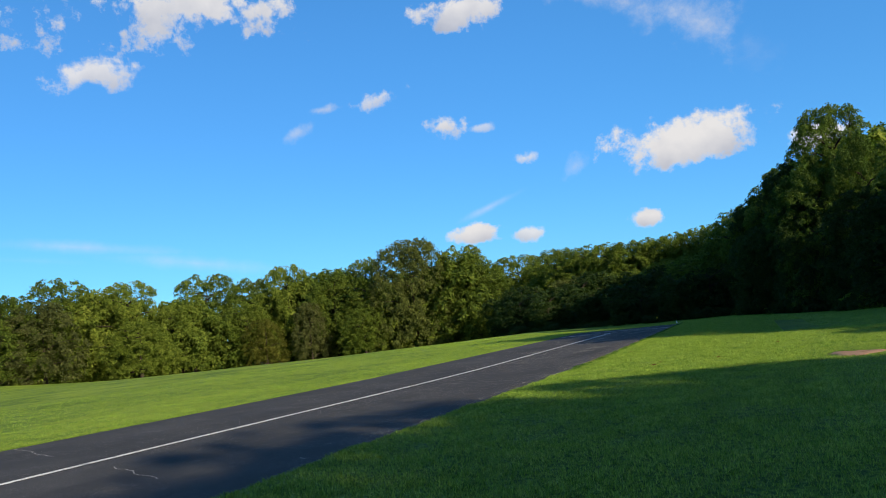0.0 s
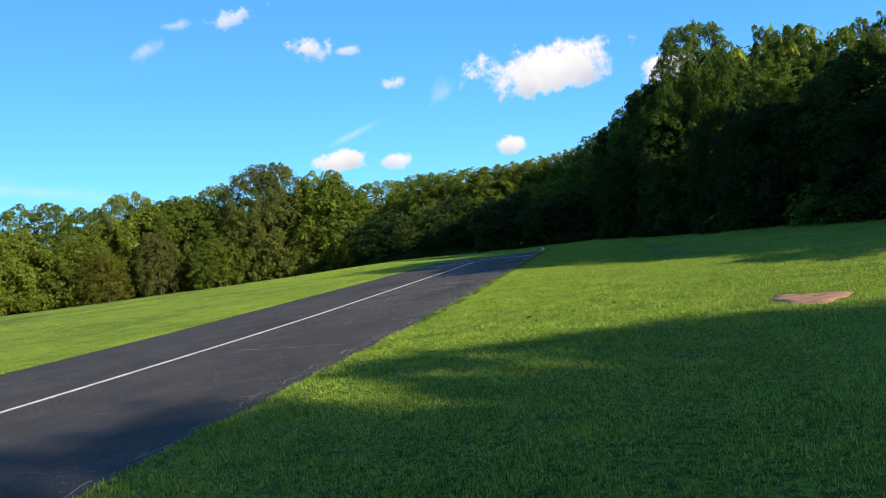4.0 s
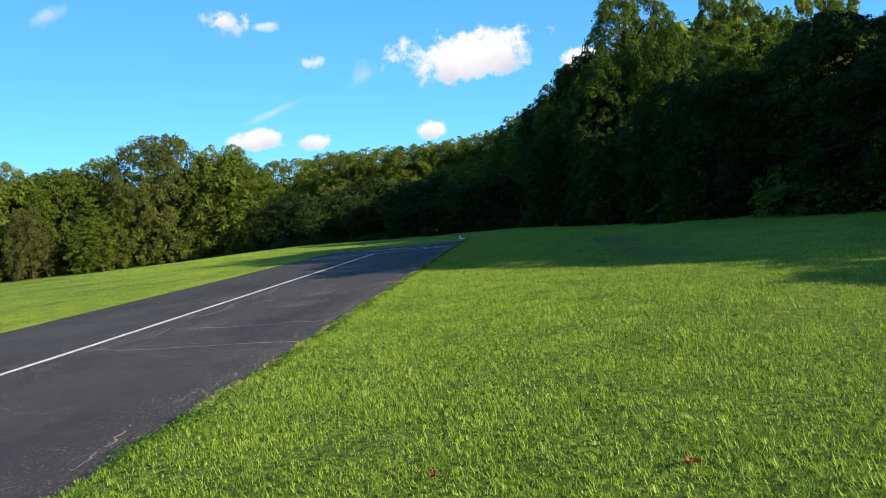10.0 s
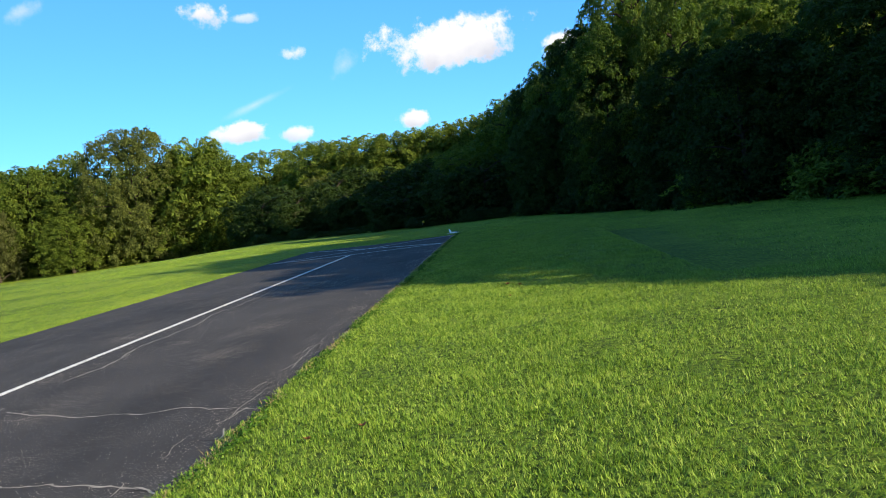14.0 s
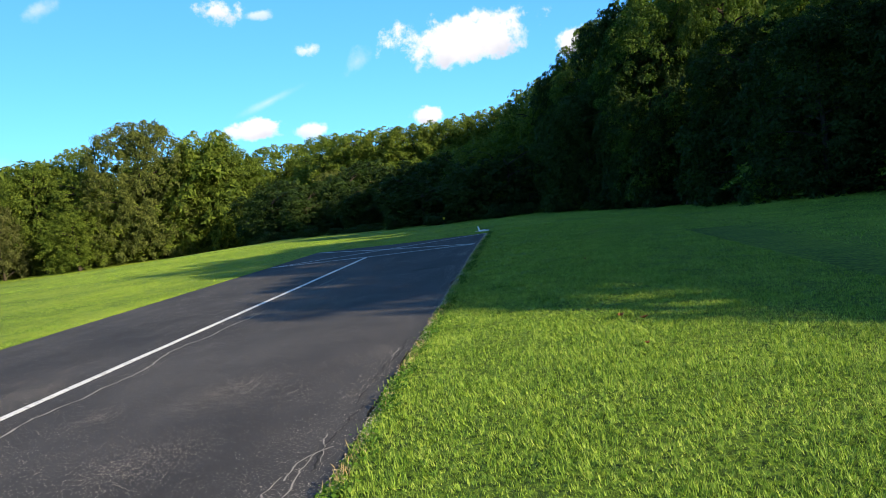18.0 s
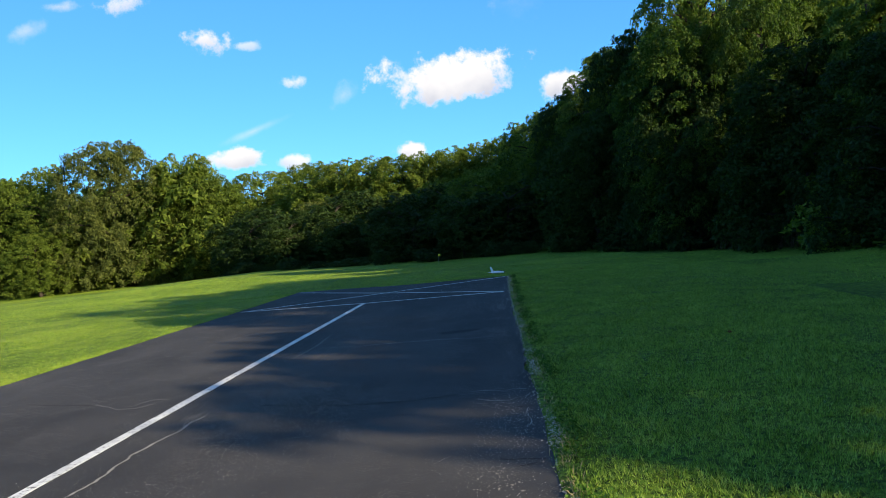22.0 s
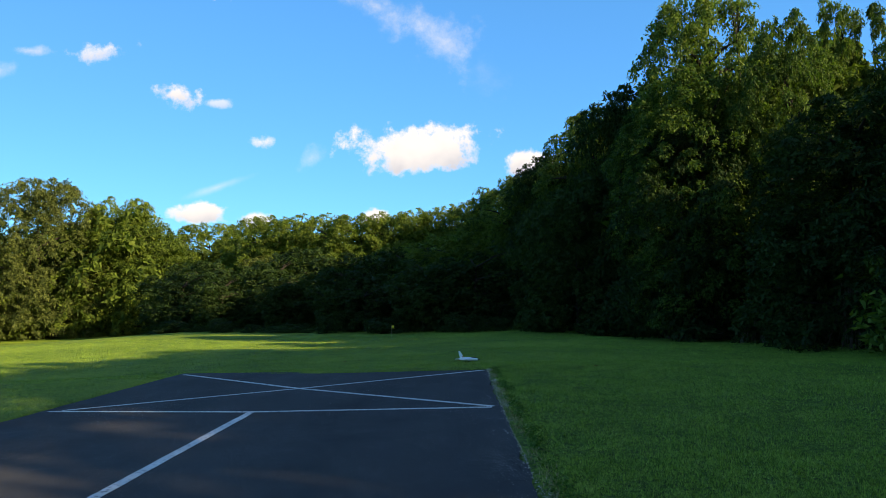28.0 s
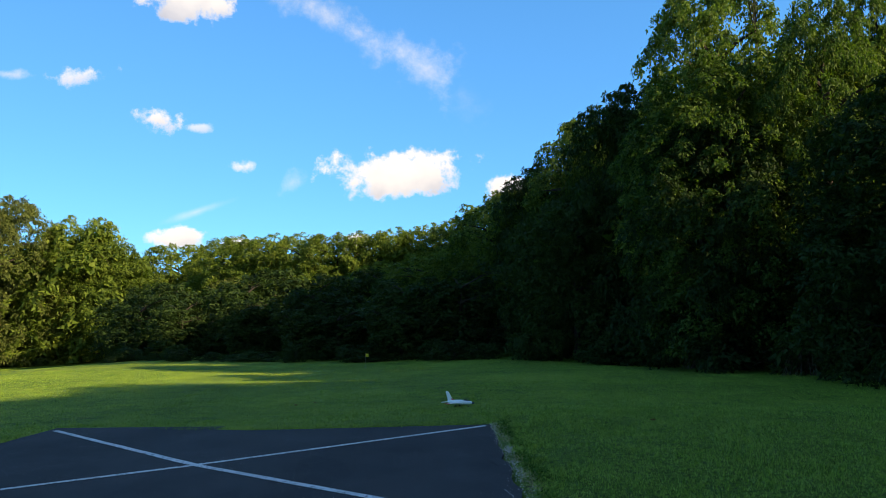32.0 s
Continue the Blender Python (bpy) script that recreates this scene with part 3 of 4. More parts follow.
far_wild = [proto("wild", 31 + i, 20.0, 14.0, 2.0, 110, 1.35, 20000, 0.32, LEAF_GREEN, "tall uneven green tree in the woods") for i in range(2)]
near_wild = [proto("wild", 41 + i, 17.0, 11.0, 1.2, 190, 0.8, 80000, 0.14, m, "tall shaded tree hung with vines at the wood's edge") for i, m in enumerate((LEAF_SUNNY, LEAF_GREEN, LEAF_SUNNY))]
# both near_round kinds carry the wood's shade in their leaf colour
near_round = [proto("round", 51 + i, 12.0, 9.0, 0.4, 200, 0.75, 60000, 0.14, m, "dense dark green tree at the wood's edge") for i, m in enumerate((LEAF_SHADED, LEAF_SHADED))]
near_tall = [proto("round", 71 + i, 18.0, 10.0, 1.5, 280, 0.75, 90000, 0.135, m, "high leafy tree at the wood's edge, its top in sunlight", corners=4) for i, m in enumerate((LEAF_SUNNY, LEAF_SUNNY))]
# the first bush is coloured for shade, the second plain green
bush = [proto("round", 61 + i, 4.0, 5.0, 0.0, 40, 0.75, 3800, 0.2, m, "dark green bush at the foot of the woods", name="bush", category="bush") for i, m in enumerate((LEAF_SHADED, LEAF_GREEN))]
# the far end's shade is put into this tree's leaf colour
low_shaded = proto("wild", 91, 8.0, 7.0, 0.2, 110, 0.7, 10000, 0.19, LEAF_SHADED, "low dark tree under the woods at the field's end")
r = random.Random(8)
# the big olive tree and its neighbours on the far side of the field
put(great, -61.8, 152, 23.6, 20, 20)
put(far_round[0], -51, 157, 20.8, 15, 70)
put(far_round[1], -46, 155, 16.5, 13, 130)
put(far_round[1], -41.8, 154, 10.5, 11, 200)
put(far_round[0], -44, 178, 18.6, 18, 260)
put(far_round[1], -37, 172, 14.0, 13, 40)
put(far_round[1], -51, 176, 16.5, 14, 310)
put(far_wild[0], -40, 182, 18.5, 13, 150)
# woods on the far left
for x, y, top, wide, k in ((-131, 100, 19.5, 16, 0), (-126, 107, 17.5, 15, 4), (-136, 119, 24.5, 19, 1), (-122, 126, 22, 17, 0), (-111, 118, 11.5, 13, 1),
                           (-120, 150, 24, 21, 0), (-104, 148, 21, 15, 1), (-92, 136, 9, 9, 3), (-95, 150, 23, 15, 0), (-84, 142, 12, 8, 4), (-83, 152, 20, 14, 1),
                           (-77, 158, 22.5, 13, 0), (-72, 150, 17, 12, 1), (-70, 142, 9, 10, 1), (-100, 140, 14, 13, 1), (-113, 132, 15, 13, 0), (-142, 108, 20, 17, 1), (-150, 96, 21, 18, 0)):
    put(far_round[k], x, y, top * 0.96, wide, r.uniform(0, 360), "woods beyond the field")
for i in range(26):
    x = -165 + i * 4.6
    y = 168 + 14 * math.sin(i * 0.7) - (30 if x < -125 else 0)
    put(filler[i % 2] if i % 3 else far_wild[i % 2], x, y, 19.3 + r.uniform(-1.8, 1.4), 16, r.uniform(0, 360), "woods beyond the field")
for i in range(24):
    x = -160 + i * 4.9
    put(filler[i % 2], x, (108 if x < -128 else 138 if x < -105 else 156) + r.uniform(-4, 4), r.uniform(9, 13) + (4 if x < -110 else 0), 12, r.uniform(0, 360), "woods beyond the field")
for i in range(12):
    put(filler[i % 2], -48 + i * 5.2, 176 - i * 4.2 + r.uniform(-4, 4), r.uniform(10, 14), 12, r.uniform(0, 360), "woods at the far end")
# low trees with shade-darkened leaves, standing for the shade at the far end
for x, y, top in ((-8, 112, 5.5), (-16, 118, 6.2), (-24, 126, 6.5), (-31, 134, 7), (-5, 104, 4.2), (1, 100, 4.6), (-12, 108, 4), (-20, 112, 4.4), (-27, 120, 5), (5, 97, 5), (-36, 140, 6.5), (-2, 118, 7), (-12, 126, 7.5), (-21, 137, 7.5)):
    put(low_shaded, x, y, top * 1.15, 1.3 * top + 1.5, r.uniform(0, 360), "low growth at the far end")
# woods at the far end
for x, y, top, wide in ((-29, 158, 16.8, 14), (-24, 149, 15.8, 13), (-19, 147, 15.4, 13), (-14.5, 144, 15.0, 12), (-10, 142, 14.6, 13), (-6, 141, 14.5, 11), (-2, 139.5, 14.6, 11), (2.4, 141, 15.2, 10), (6, 136, 15.0, 10),
                        (-26, 172, 16, 14), (-17, 168, 15.5, 13), (-8, 158, 14.5, 13), (2, 154, 14.5, 13), (8.5, 131, 16.2, 10), (10.7, 120, 15.4, 10), (-34, 160, 9, 11), (-12, 132, 8.5, 12),
                        (-2, 126, 9, 12), (3, 112, 8.5, 10), (-22, 140, 9, 11), (9, 108, 12, 10), (16, 115, 16.5, 12)):
    put(far_round[r.choice((0, 1))] if r.random() < 0.9 else far_round[2], x, y, top, wide, r.uniform(0, 360), "woods at the far end")
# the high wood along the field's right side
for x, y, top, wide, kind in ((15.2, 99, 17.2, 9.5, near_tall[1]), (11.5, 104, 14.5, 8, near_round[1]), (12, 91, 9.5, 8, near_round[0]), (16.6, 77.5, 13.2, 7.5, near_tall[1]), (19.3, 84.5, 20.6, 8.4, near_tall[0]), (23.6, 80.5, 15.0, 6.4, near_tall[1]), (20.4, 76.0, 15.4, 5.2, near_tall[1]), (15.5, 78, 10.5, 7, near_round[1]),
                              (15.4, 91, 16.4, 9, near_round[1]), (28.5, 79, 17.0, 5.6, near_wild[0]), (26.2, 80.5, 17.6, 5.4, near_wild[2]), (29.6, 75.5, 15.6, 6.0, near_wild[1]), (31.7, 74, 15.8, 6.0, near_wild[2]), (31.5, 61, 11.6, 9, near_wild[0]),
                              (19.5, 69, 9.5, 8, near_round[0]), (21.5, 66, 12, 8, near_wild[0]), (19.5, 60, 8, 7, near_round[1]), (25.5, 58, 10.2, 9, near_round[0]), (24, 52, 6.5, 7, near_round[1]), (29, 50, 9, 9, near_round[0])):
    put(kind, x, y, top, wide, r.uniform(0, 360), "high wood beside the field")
# the wood's depth behind its edge
for x, y, top in ((33, 54, 10), (40, 50, 14), (22, 88, 17.5), (26, 82, 15), (20, 105, 19), (32, 75, 12), (38, 62, 12), (44, 72, 13), (30, 92, 20), (40, 86, 15), (26, 108, 22), (36, 104, 21),
                  (46, 98, 17), (22, 124, 22), (32, 120, 22), (44, 116, 20), (16, 138, 19.5), (28, 136, 22), (40, 132, 17), (52, 84, 17), (54, 110, 17), (14, 158, 17), (24, 152, 17), (50, 60, 16)):
    put(filler[r.randrange(2)], x, y, top, 12, r.uniform(0, 360), "depth of the high wood")
# lower growth to the right of the walk, and the trees that shade its start
for x, y, top in ((30, 23.5, 7.0), (31, 31.2, 10), (35, 31.0, 13), (32, 31.7, 13), (35, 36, 14.4), (38, 41, 22), (34, 42, 16), (39, 33, 14.6), (43, 38, 18), (33.5, 47, 15), (39, 48, 22), (43, 54, 22), (37, 55, 17), (45, 62, 19), (46, 46, 24), (50, 54, 19),
                  (38, 2.5, 13.5), (43, 4.2, 14), (43, -2, 15), (35, -5, 13), (46, -9, 16), (39, -12, 15), (30, -10, 11), (51, -4, 17), (33, -19, 14), (48, -20, 17), (24, -18, 11), (40, -27, 17), (54, -14, 18)):
    put(filler[r.randrange(2)], x, y - 0.3 * top - (5.4 if y < 10 else 0), top * (1.08 if y < 10 else 1), 16 if y < 10 else 11, r.uniform(0, 360), "trees to the right of the start")
# undergrowth along the foot of the woods
edge = [(33, 40), (26, 45), (21.5, 50), (18.5, 58), (18.0, 66), (16.8, 73), (14.2, 80), (10.8, 86), (5, 90), (-3, 94), (-10, 97), (-18, 102), (-27, 112), (-34, 126)]
for (x0, y0), (x1, y1) in zip(edge, edge[1:]):
    n = max(2, int(math.hypot(x1 - x0, y1 - y0) / 2.6))
    for i in range(n):
        t = (i + r.random()) / n
        x, y = x0 + (x1 - x0) * t + r.uniform(0.8, 2.2), y0 + (y1 - y0) * t + r.uniform(0.8, 2.2)
        # beyond y = 86 only the shade-darkened bushes are set
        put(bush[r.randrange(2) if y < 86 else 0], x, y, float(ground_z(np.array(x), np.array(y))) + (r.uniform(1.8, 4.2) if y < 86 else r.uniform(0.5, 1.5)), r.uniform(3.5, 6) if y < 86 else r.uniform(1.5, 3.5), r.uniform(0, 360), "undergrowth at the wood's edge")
# another row of shade-darkened low trees covers the lawn behind
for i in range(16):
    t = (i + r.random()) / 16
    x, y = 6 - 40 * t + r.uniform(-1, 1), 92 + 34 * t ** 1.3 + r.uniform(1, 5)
    put(low_shaded, x, y, float(ground_z(np.array(x), np.array(y))) + r.uniform(2.2, 3.8), r.uniform(4, 6), r.uniform(0, 360), "low growth at the far end")
for ob, m in settled.items():
    ob.matrix_basis = m

# ---- small things on the field ----
WHITE, RED, NAVY = plain("white_foam", (0.78, 0.78, 0.76), 0.45, 0.04), plain("red_foam", (0.55, 0.03, 0.03), 0.45), plain("navy_foam", (0.02, 0.03, 0.08), 0.35)
SMOKED = plain("smoked_canopy", (0.015, 0.018, 0.025), 0.12)
RUBBER = plain("rubber", (0.02, 0.02, 0.02), 0.8)
YELLOW = plain("yellow_plastic", (0.62, 0.48, 0.03), 0.5)
STEEL = plain("galvanised_wire", (0.35, 0.35, 0.36), 0.45, metal=0.8)
SOIL = plain("bare_soil", (0.30, 0.17, 0.105), 0.95, 0.35, 6.0)
DEAD_LEAF = plain("dead_leaf", (0.20, 0.085, 0.03), 0.8, 0.4, 20.0)
CRACK_FILL = plain("crack_silt", (0.27, 0.25, 0.22), 0.9, 0.25, 5.0)
CRACK_DARK = plain("open_crack", (0.014, 0.014, 0.014), 0.95, 0.3, 5.0)
GRAVEL = plain("gravel_stone", (0.38, 0.33, 0.27), 0.95, 0.5, 30.0)
SILT = plain("edge_silt", (0.27, 0.245, 0.21), 0.9, 0.4, 30.0)
GRIT = plain("pale_grit", (0.46, 0.42, 0.36), 0.9, 0.4, 30.0)
TWIG = plain("dry_twig", (0.11, 0.08, 0.055), 0.9, 0.3, 4.0)


def loft(name, rings, material, parent, label="", smooth=True):
    """A closed body through rings of equal length."""
    verts = [p for ring in rings for p in ring]
    k = len(rings[0])
    faces = [(i * k + j, i * k + (j + 1) % k, (i + 1) * k + (j + 1) % k, (i + 1) * k + j) for i in range(len(rings) - 1) for j in range(k)]
    faces += [tuple(range(k))[::-1], tuple((len(rings) - 1) * k + j for j in range(k))]
    return part(name, mesh_of(name, verts, faces, material, smooth), parent, label)


def oval(x, wide, high, z, n=12, square=1.0):
    out = []
    for k in range(n):
        a = 2 * math.pi * k / n
        c, s = math.cos(a), math.sin(a)
        out.append((x, math.copysign(abs(c) ** square, c) * wide / 2, z + math.copysign(abs(s) ** square, s) * high / 2))
    return out


def panel(name, outline, thick, material, parent, upright=False, label=""):
    """A flat foam panel with a rounded rim, from its outline in the x-y plane (or x-z plane)."""
    cx = sum(p[0] for p in outline) / len(outline)
    cy = sum(p[1] for p in outline) / len(outline)
    rings = []
    for h, f in ((-0.5, 0.9), (-0.25, 1.0), (0.25, 1.0), (0.5, 0.9)):
        ring = []
        for px, py, pz in outline:
            q = (cx + (px - cx) * f, cy + (py - cy) * f)
            ring.append((q[0], pz + h * thick, q[1]) if upright else (q[0], q[1], pz + h * thick))
        rings.append(ring)
    return loft(name, rings, material, parent, label, False)


def model_jet(x, y, turn):
    """A foam model jet standing on the grass, nose along +x before turning."""
    jet = tagged(new("model_jet"), "white foam model jet aircraft with red trim resting on grass", "model aircraft")
    body = [(-0.46, 0.07, 0.07, 0.15), (-0.40, 0.10, 0.10, 0.15), (-0.2, 0.13, 0.13, 0.15), (0.05, 0.14, 0.14, 0.15), (0.25, 0.11, 0.13, 0.15), (0.40, 0.075, 0.09, 0.142), (0.49, 0.04, 0.045, 0.138), (0.53, 0.012, 0.014, 0.136)]
    fuselage = loft("fuselage", [oval(px, w, h, z, 14, 0.85) for px, w, h, z in body], WHITE, jet)
    loft("nose_cone", [oval(px, w, h, z, 14) for px, w, h, z in ((0.455, 0.060, 0.066, 0.14), (0.50, 0.042, 0.045, 0.138), (0.54, 0.014, 0.014, 0.136))], NAVY, fuselage, "dark navy nose cone")
    loft("canopy", [oval(px, w, h, z, 10) for px, w, h, z in ((0.10, 0.02, 0.02, 0.205), (0.16, 0.075, 0.06, 0.205), (0.26, 0.075, 0.07, 0.20), (0.36, 0.045, 0.04, 0.185), (0.42, 0.01, 0.01, 0.172))], SMOKED, jet, "smoked dark canopy")
    for side in (1, -1):
        wing = panel("wing", [(0.10, side * 0.06, 0.145), (-0.06, side * 0.44, 0.14), (-0.19, side * 0.45, 0.14), (-0.26, side * 0.06, 0.145)], 0.022, WHITE, jet)
        panel("wing_tip", [(-0.06, side * 0.445, 0.14), (-0.19, side * 0.455, 0.14), (-0.21, side * 0.475, 0.14), (-0.09, side * 0.47, 0.14)], 0.026, RED, wing, label="red wing tip")
        panel("tailplane", [(-0.34, side * 0.05, 0.15), (-0.47, side * 0.24, 0.15), (-0.55, side * 0.24, 0.15), (-0.50, side * 0.05, 0.15)], 0.016, WHITE, jet)
        panel("intake", [(0.16, side * 0.062, 0.15), (0.16, side * 0.095, 0.15), (-0.12, side * 0.085, 0.15), (-0.12, side * 0.062, 0.15)], 0.085, WHITE, jet)
        leg = loft("main_wheel", [[(-0.10 + 0.032 * math.cos(a), side * 0.11 + d, 0.034 + 0.032 * math.sin(a)) for a in (2 * math.pi * k / 12 for k in range(12))] for d in (-0.01, 0.01)], RUBBER, jet, "black rubber wheel")
        panel("strut", [(-0.106, 0.03, side * 0.11), (-0.094, 0.03, side * 0.11), (-0.094, 0.14, side * 0.11), (-0.106, 0.14, side * 0.11)], 0.01, STEEL, leg, True)
    fin = panel("fin", [(-0.26, 0.20, 0.0), (-0.44, 0.46, 0.0), (-0.535, 0.46, 0.0), (-0.46, 0.19, 0.0)], 0.02, WHITE, jet, True)
    panel("fin_band", [(-0.36, 0.27, 0.0), (-0.30, 0.20, 0.0), (-0.20, 0.20, 0.0)], 0.026, RED, fin, True, "red stripe at the fin root")
    nose = loft("nose_wheel", [[(0.30 + 0.026 * math.cos(a), d, 0.028 + 0.026 * math.sin(a)) for a in (2 * math.pi * k / 12 for k in range(12))] for d in (-0.008, 0.008)], RUBBER, jet, "black rubber wheel")
    panel("strut", [(0.295, 0.03, 0), (0.305, 0.03, 0), (0.305, 0.12, 0), (0.295, 0.12, 0)], 0.008, STEEL, nose, True)
    jet.matrix_basis = pose(x, y, float(ground_z(np.array(x), np.array(y))) + 0.005, 0, 0, turn) @ Matrix.Scale(0.77, 4)
    return jet


model_jet(3.84, 62.85, -38)


def marker(x, y):
    m = tagged(new("marker_flag"), "small yellow marker flag on a wire stake", "marker")
    verts, faces = [], []
    tube(verts, faces, [(0, 0, -0.1), (0, 0, 0.4), (0.01, 0, 0.85)], [0.006, 0.006, 0.005], 6)
    part("stake", mesh_of("stake", [tuple(v) for v in verts], faces, STEEL, True), m, "thin grey wire stake")
    rings = []
    for i in range(6):
        u = i / 5
        b = 0.02 * math.sin(u * 5)
        rings.append([(0.01 + 0.16 * u, b - 0.003, 0.66), (0.01 + 0.16 * u, b + 0.003, 0.66), (0.01 + 0.16 * u, b + 0.003, 0.84), (0.01 + 0.16 * u, b - 0.003, 0.84)])
    loft("flag", rings, YELLOW, m, "yellow plastic flag")
    m.matrix_basis = pose(x, y, float(ground_z(np.array(x), np.array(y))))


marker(-0.72, 86.0)


# a worn patch of bare soil in the grass
def bare_patch():
    g = random.Random(4)
    rings = []
    for f, z in ((1.0, 0.012), (0.92, 0.045), (0.6, 0.05), (0.25, 0.045)):
        ring = []
        for k in range(28):
            a = 2 * math.pi * k / 28
            s = f * (1 + 0.18 * math.sin(3 * a + 1) + 0.1 * math.sin(7 * a) + g.uniform(-0.04, 0.04))
            ring.append((11.35 + 0.55 * s * math.cos(a), 18.0 + 0.75 * s * math.sin(a), z + road_z(18.0 + 0.75 * s * math.sin(a)) + g.uniform(-0.006, 0.006)))
        rings.append(ring)
    verts = [p for ring in rings for p in ring]
    faces = [(i * 28 + j, i * 28 + (j + 1) % 28, (i + 1) * 28 + (j + 1) % 28, (i + 1) * 28 + j) for i in range(3) for j in range(28)] + [tuple(84 + j for j in range(28))]
    tagged(new("soil_patch", mesh_of("soil_patch", verts, faces, SOIL, True)), "bare patch of reddish brown soil in the grass", "soil")


bare_patch()


# cracks in the asphalt
def crack(points, wide, material, seed, label="", spread=0.05):
    """A wandering crack or seam, flush on the asphalt."""
    g = random.Random(seed)
    pts = []
    for (x0, y0), (x1, y1) in zip(points, points[1:]):
        n = max(2, int(math.hypot(x1 - x0, y1 - y0) / 0.06))
        pts += [(x0 + (x1 - x0) * i / n, y0 + (y1 - y0) * i / n) for i in range(n)]
    pts.append(points[-1])
    verts, faces = [], []
    ox = oy = 0.0
    for i, (x, y) in enumerate(pts):
        ox, oy = ox * 0.9 + g.uniform(-spread, spread) * 0.8, oy * 0.9 + g.uniform(-spread, spread) * 0.8
        a, b = pts[max(i - 1, 0)], pts[min(i + 1, len(pts) - 1)]
        d = Vector((b[0] - a[0], b[1] - a[1])).normalized()
        w = wide * g.uniform(0.3, 1.0) / 2
        h = road_z(y) + 0.0035
        verts += [(x + ox - d.y * w, y + oy + d.x * w, h), (x + ox + d.y * w, y + oy - d.x * w, h)]
    for i in range(len(pts) - 1):
        faces.append((2 * i, 2 * i + 1, 2 * i + 3, 2 * i + 2))
    part("crack", mesh_of("crack", verts, faces, material), runway, label)


PALE = "pale silt-filled crack"
DARK = "dark open crack"
crack([(0.5, 27.2), (0.92, 26.98), (1.69, 26.63), (2.47, 26.51), (3.38, 26.4), (4.05, 26.2), (4.4, 26.0)], 0.035, CRACK_FILL, 1, PALE, 0.03)
crack([(0.92, 29.1), (2.2, 28.42), (3.08, 28.32), (3.53, 28.42), (4.4, 28.06)], 0.03, CRACK_FILL, 2, PALE, 0.03)
crack([(0.69, 30.6), (0.84, 31.3), (0.58, 32.5), (0.5, 33.1), (0.66, 33.9), (0.64, 34.5), (0.68, 35.2), (0.42, 36.5), (0.58, 37.4), (0.52, 38.2), (0.58, 39.6)], 0.04, CRACK_FILL, 3, PALE, 0.03)
crack([(0.45, 27.0), (0.65, 27.7), (0.95, 28.3), (0.75, 29.4)], 0.03, CRACK_FILL, 4, PALE, 0.03)
crack([(0.3, 27.0), (0.5, 27.8), (0.7, 28.5), (0.6, 29.3)], 0.02, CRACK_FILL, 18, PALE, 0.04)
crack([(-0.6, 29.15), (0.15, 29.0), (0.9, 28.9)], 0.025, CRACK_FILL, 19, PALE, 0.03)
crack([(0.62, 32.4), (0.9, 31.9), (0.8, 31.2)], 0.012, CRACK_FILL, 20, PALE, 0.03)
crack([(1.22, 39.9), (1.74, 39.71), (2.32, 39.54), (2.83, 39.53), (3.5, 39.63)], 0.055, CRACK_DARK, 5, DARK, 0.02)
crack([(3.6, 39.76), (4.2, 39.73)], 0.018, CRACK_FILL, 6, PALE, 0.06)
crack([(3.7, 39.4), (3.95, 39.3), (4.15, 39.45)], 0.014, CRACK_FILL, 26, PALE, 0.07)
crack([(0.84, 44.07), (1.7, 43.98), (2.75, 43.92), (4.1, 43.7)], 0.022, CRACK_FILL, 7, PALE, 0.02)
crack([(-2.6, 41.2), (-1.83, 40.91), (-1.32, 40.75)], 0.035, CRACK_DARK, 8, DARK, 0.02)
crack([(-0.86, 40.4), (-0.6, 40.5), (-0.45, 40.6)], 0.016, CRACK_FILL, 9, PALE, 0.06)
crack([(-0.75, 40.45), (-0.62, 40.7), (-0.4, 40.75)], 0.012, CRACK_FILL, 24, PALE, 0.06)
crack([(-0.9, 40.42), (-1.3, 40.75)], 0.012, CRACK_FILL, 25, PALE, 0.05)
crack([(0.62, 43.4), (0.6, 44.5), (0.64, 45.6)], 0.025, CRACK_FILL, 10, PALE, 0.03)
crack([(0.62, 39.0), (0.56, 39.8)], 0.014, CRACK_FILL, 11, PALE, 0.06)
crack([(-4.5, 10.6), (-3.26, 10.06), (-1.9, 9.3)], 0.03, CRACK_FILL, 12, PALE, 0.03)
crack([(0.97, 8.05), (2.0, 7.5), (2.73, 7.11)], 0.025, CRACK_FILL, 13, PALE, 0.03)
crack([(1.0, 19.45), (1.9, 19.1), (2.8, 18.8), (3.7, 18.6)], 0.025, CRACK_FILL, 15, PALE, 0.03)
crack([(-0.9, 26.05), (-0.2, 26.2)], 0.03, CRACK_FILL, 17, PALE, 0.03)
crack([(4.14, 29.6), (4.22, 30.2), (4.19, 31.15)], 0.016, CRACK_FILL, 21, PALE, 0.02)
crack([(4.2, 27.8), (4.16, 28.2), (4.22, 28.6)], 0.016, CRACK_FILL, 22, PALE, 0.02)
crack([(4.1, 30.65), (4.12, 31.0), (4.2, 31.2), (4.3, 31.3)], 0.018, CRACK_FILL, 23, PALE, 0.02)
crack([(4.22, 33.2), (4.19, 33.9), (4.24, 34.6), (4.26, 35.4)], 0.02, CRACK_DARK, 31, "dark open crack along the edge", 0.03)
crack([(4.28, 30.8), (4.22, 31.6), (4.26, 32.4)], 0.018, CRACK_DARK, 32, "dark open crack along the edge", 0.03)
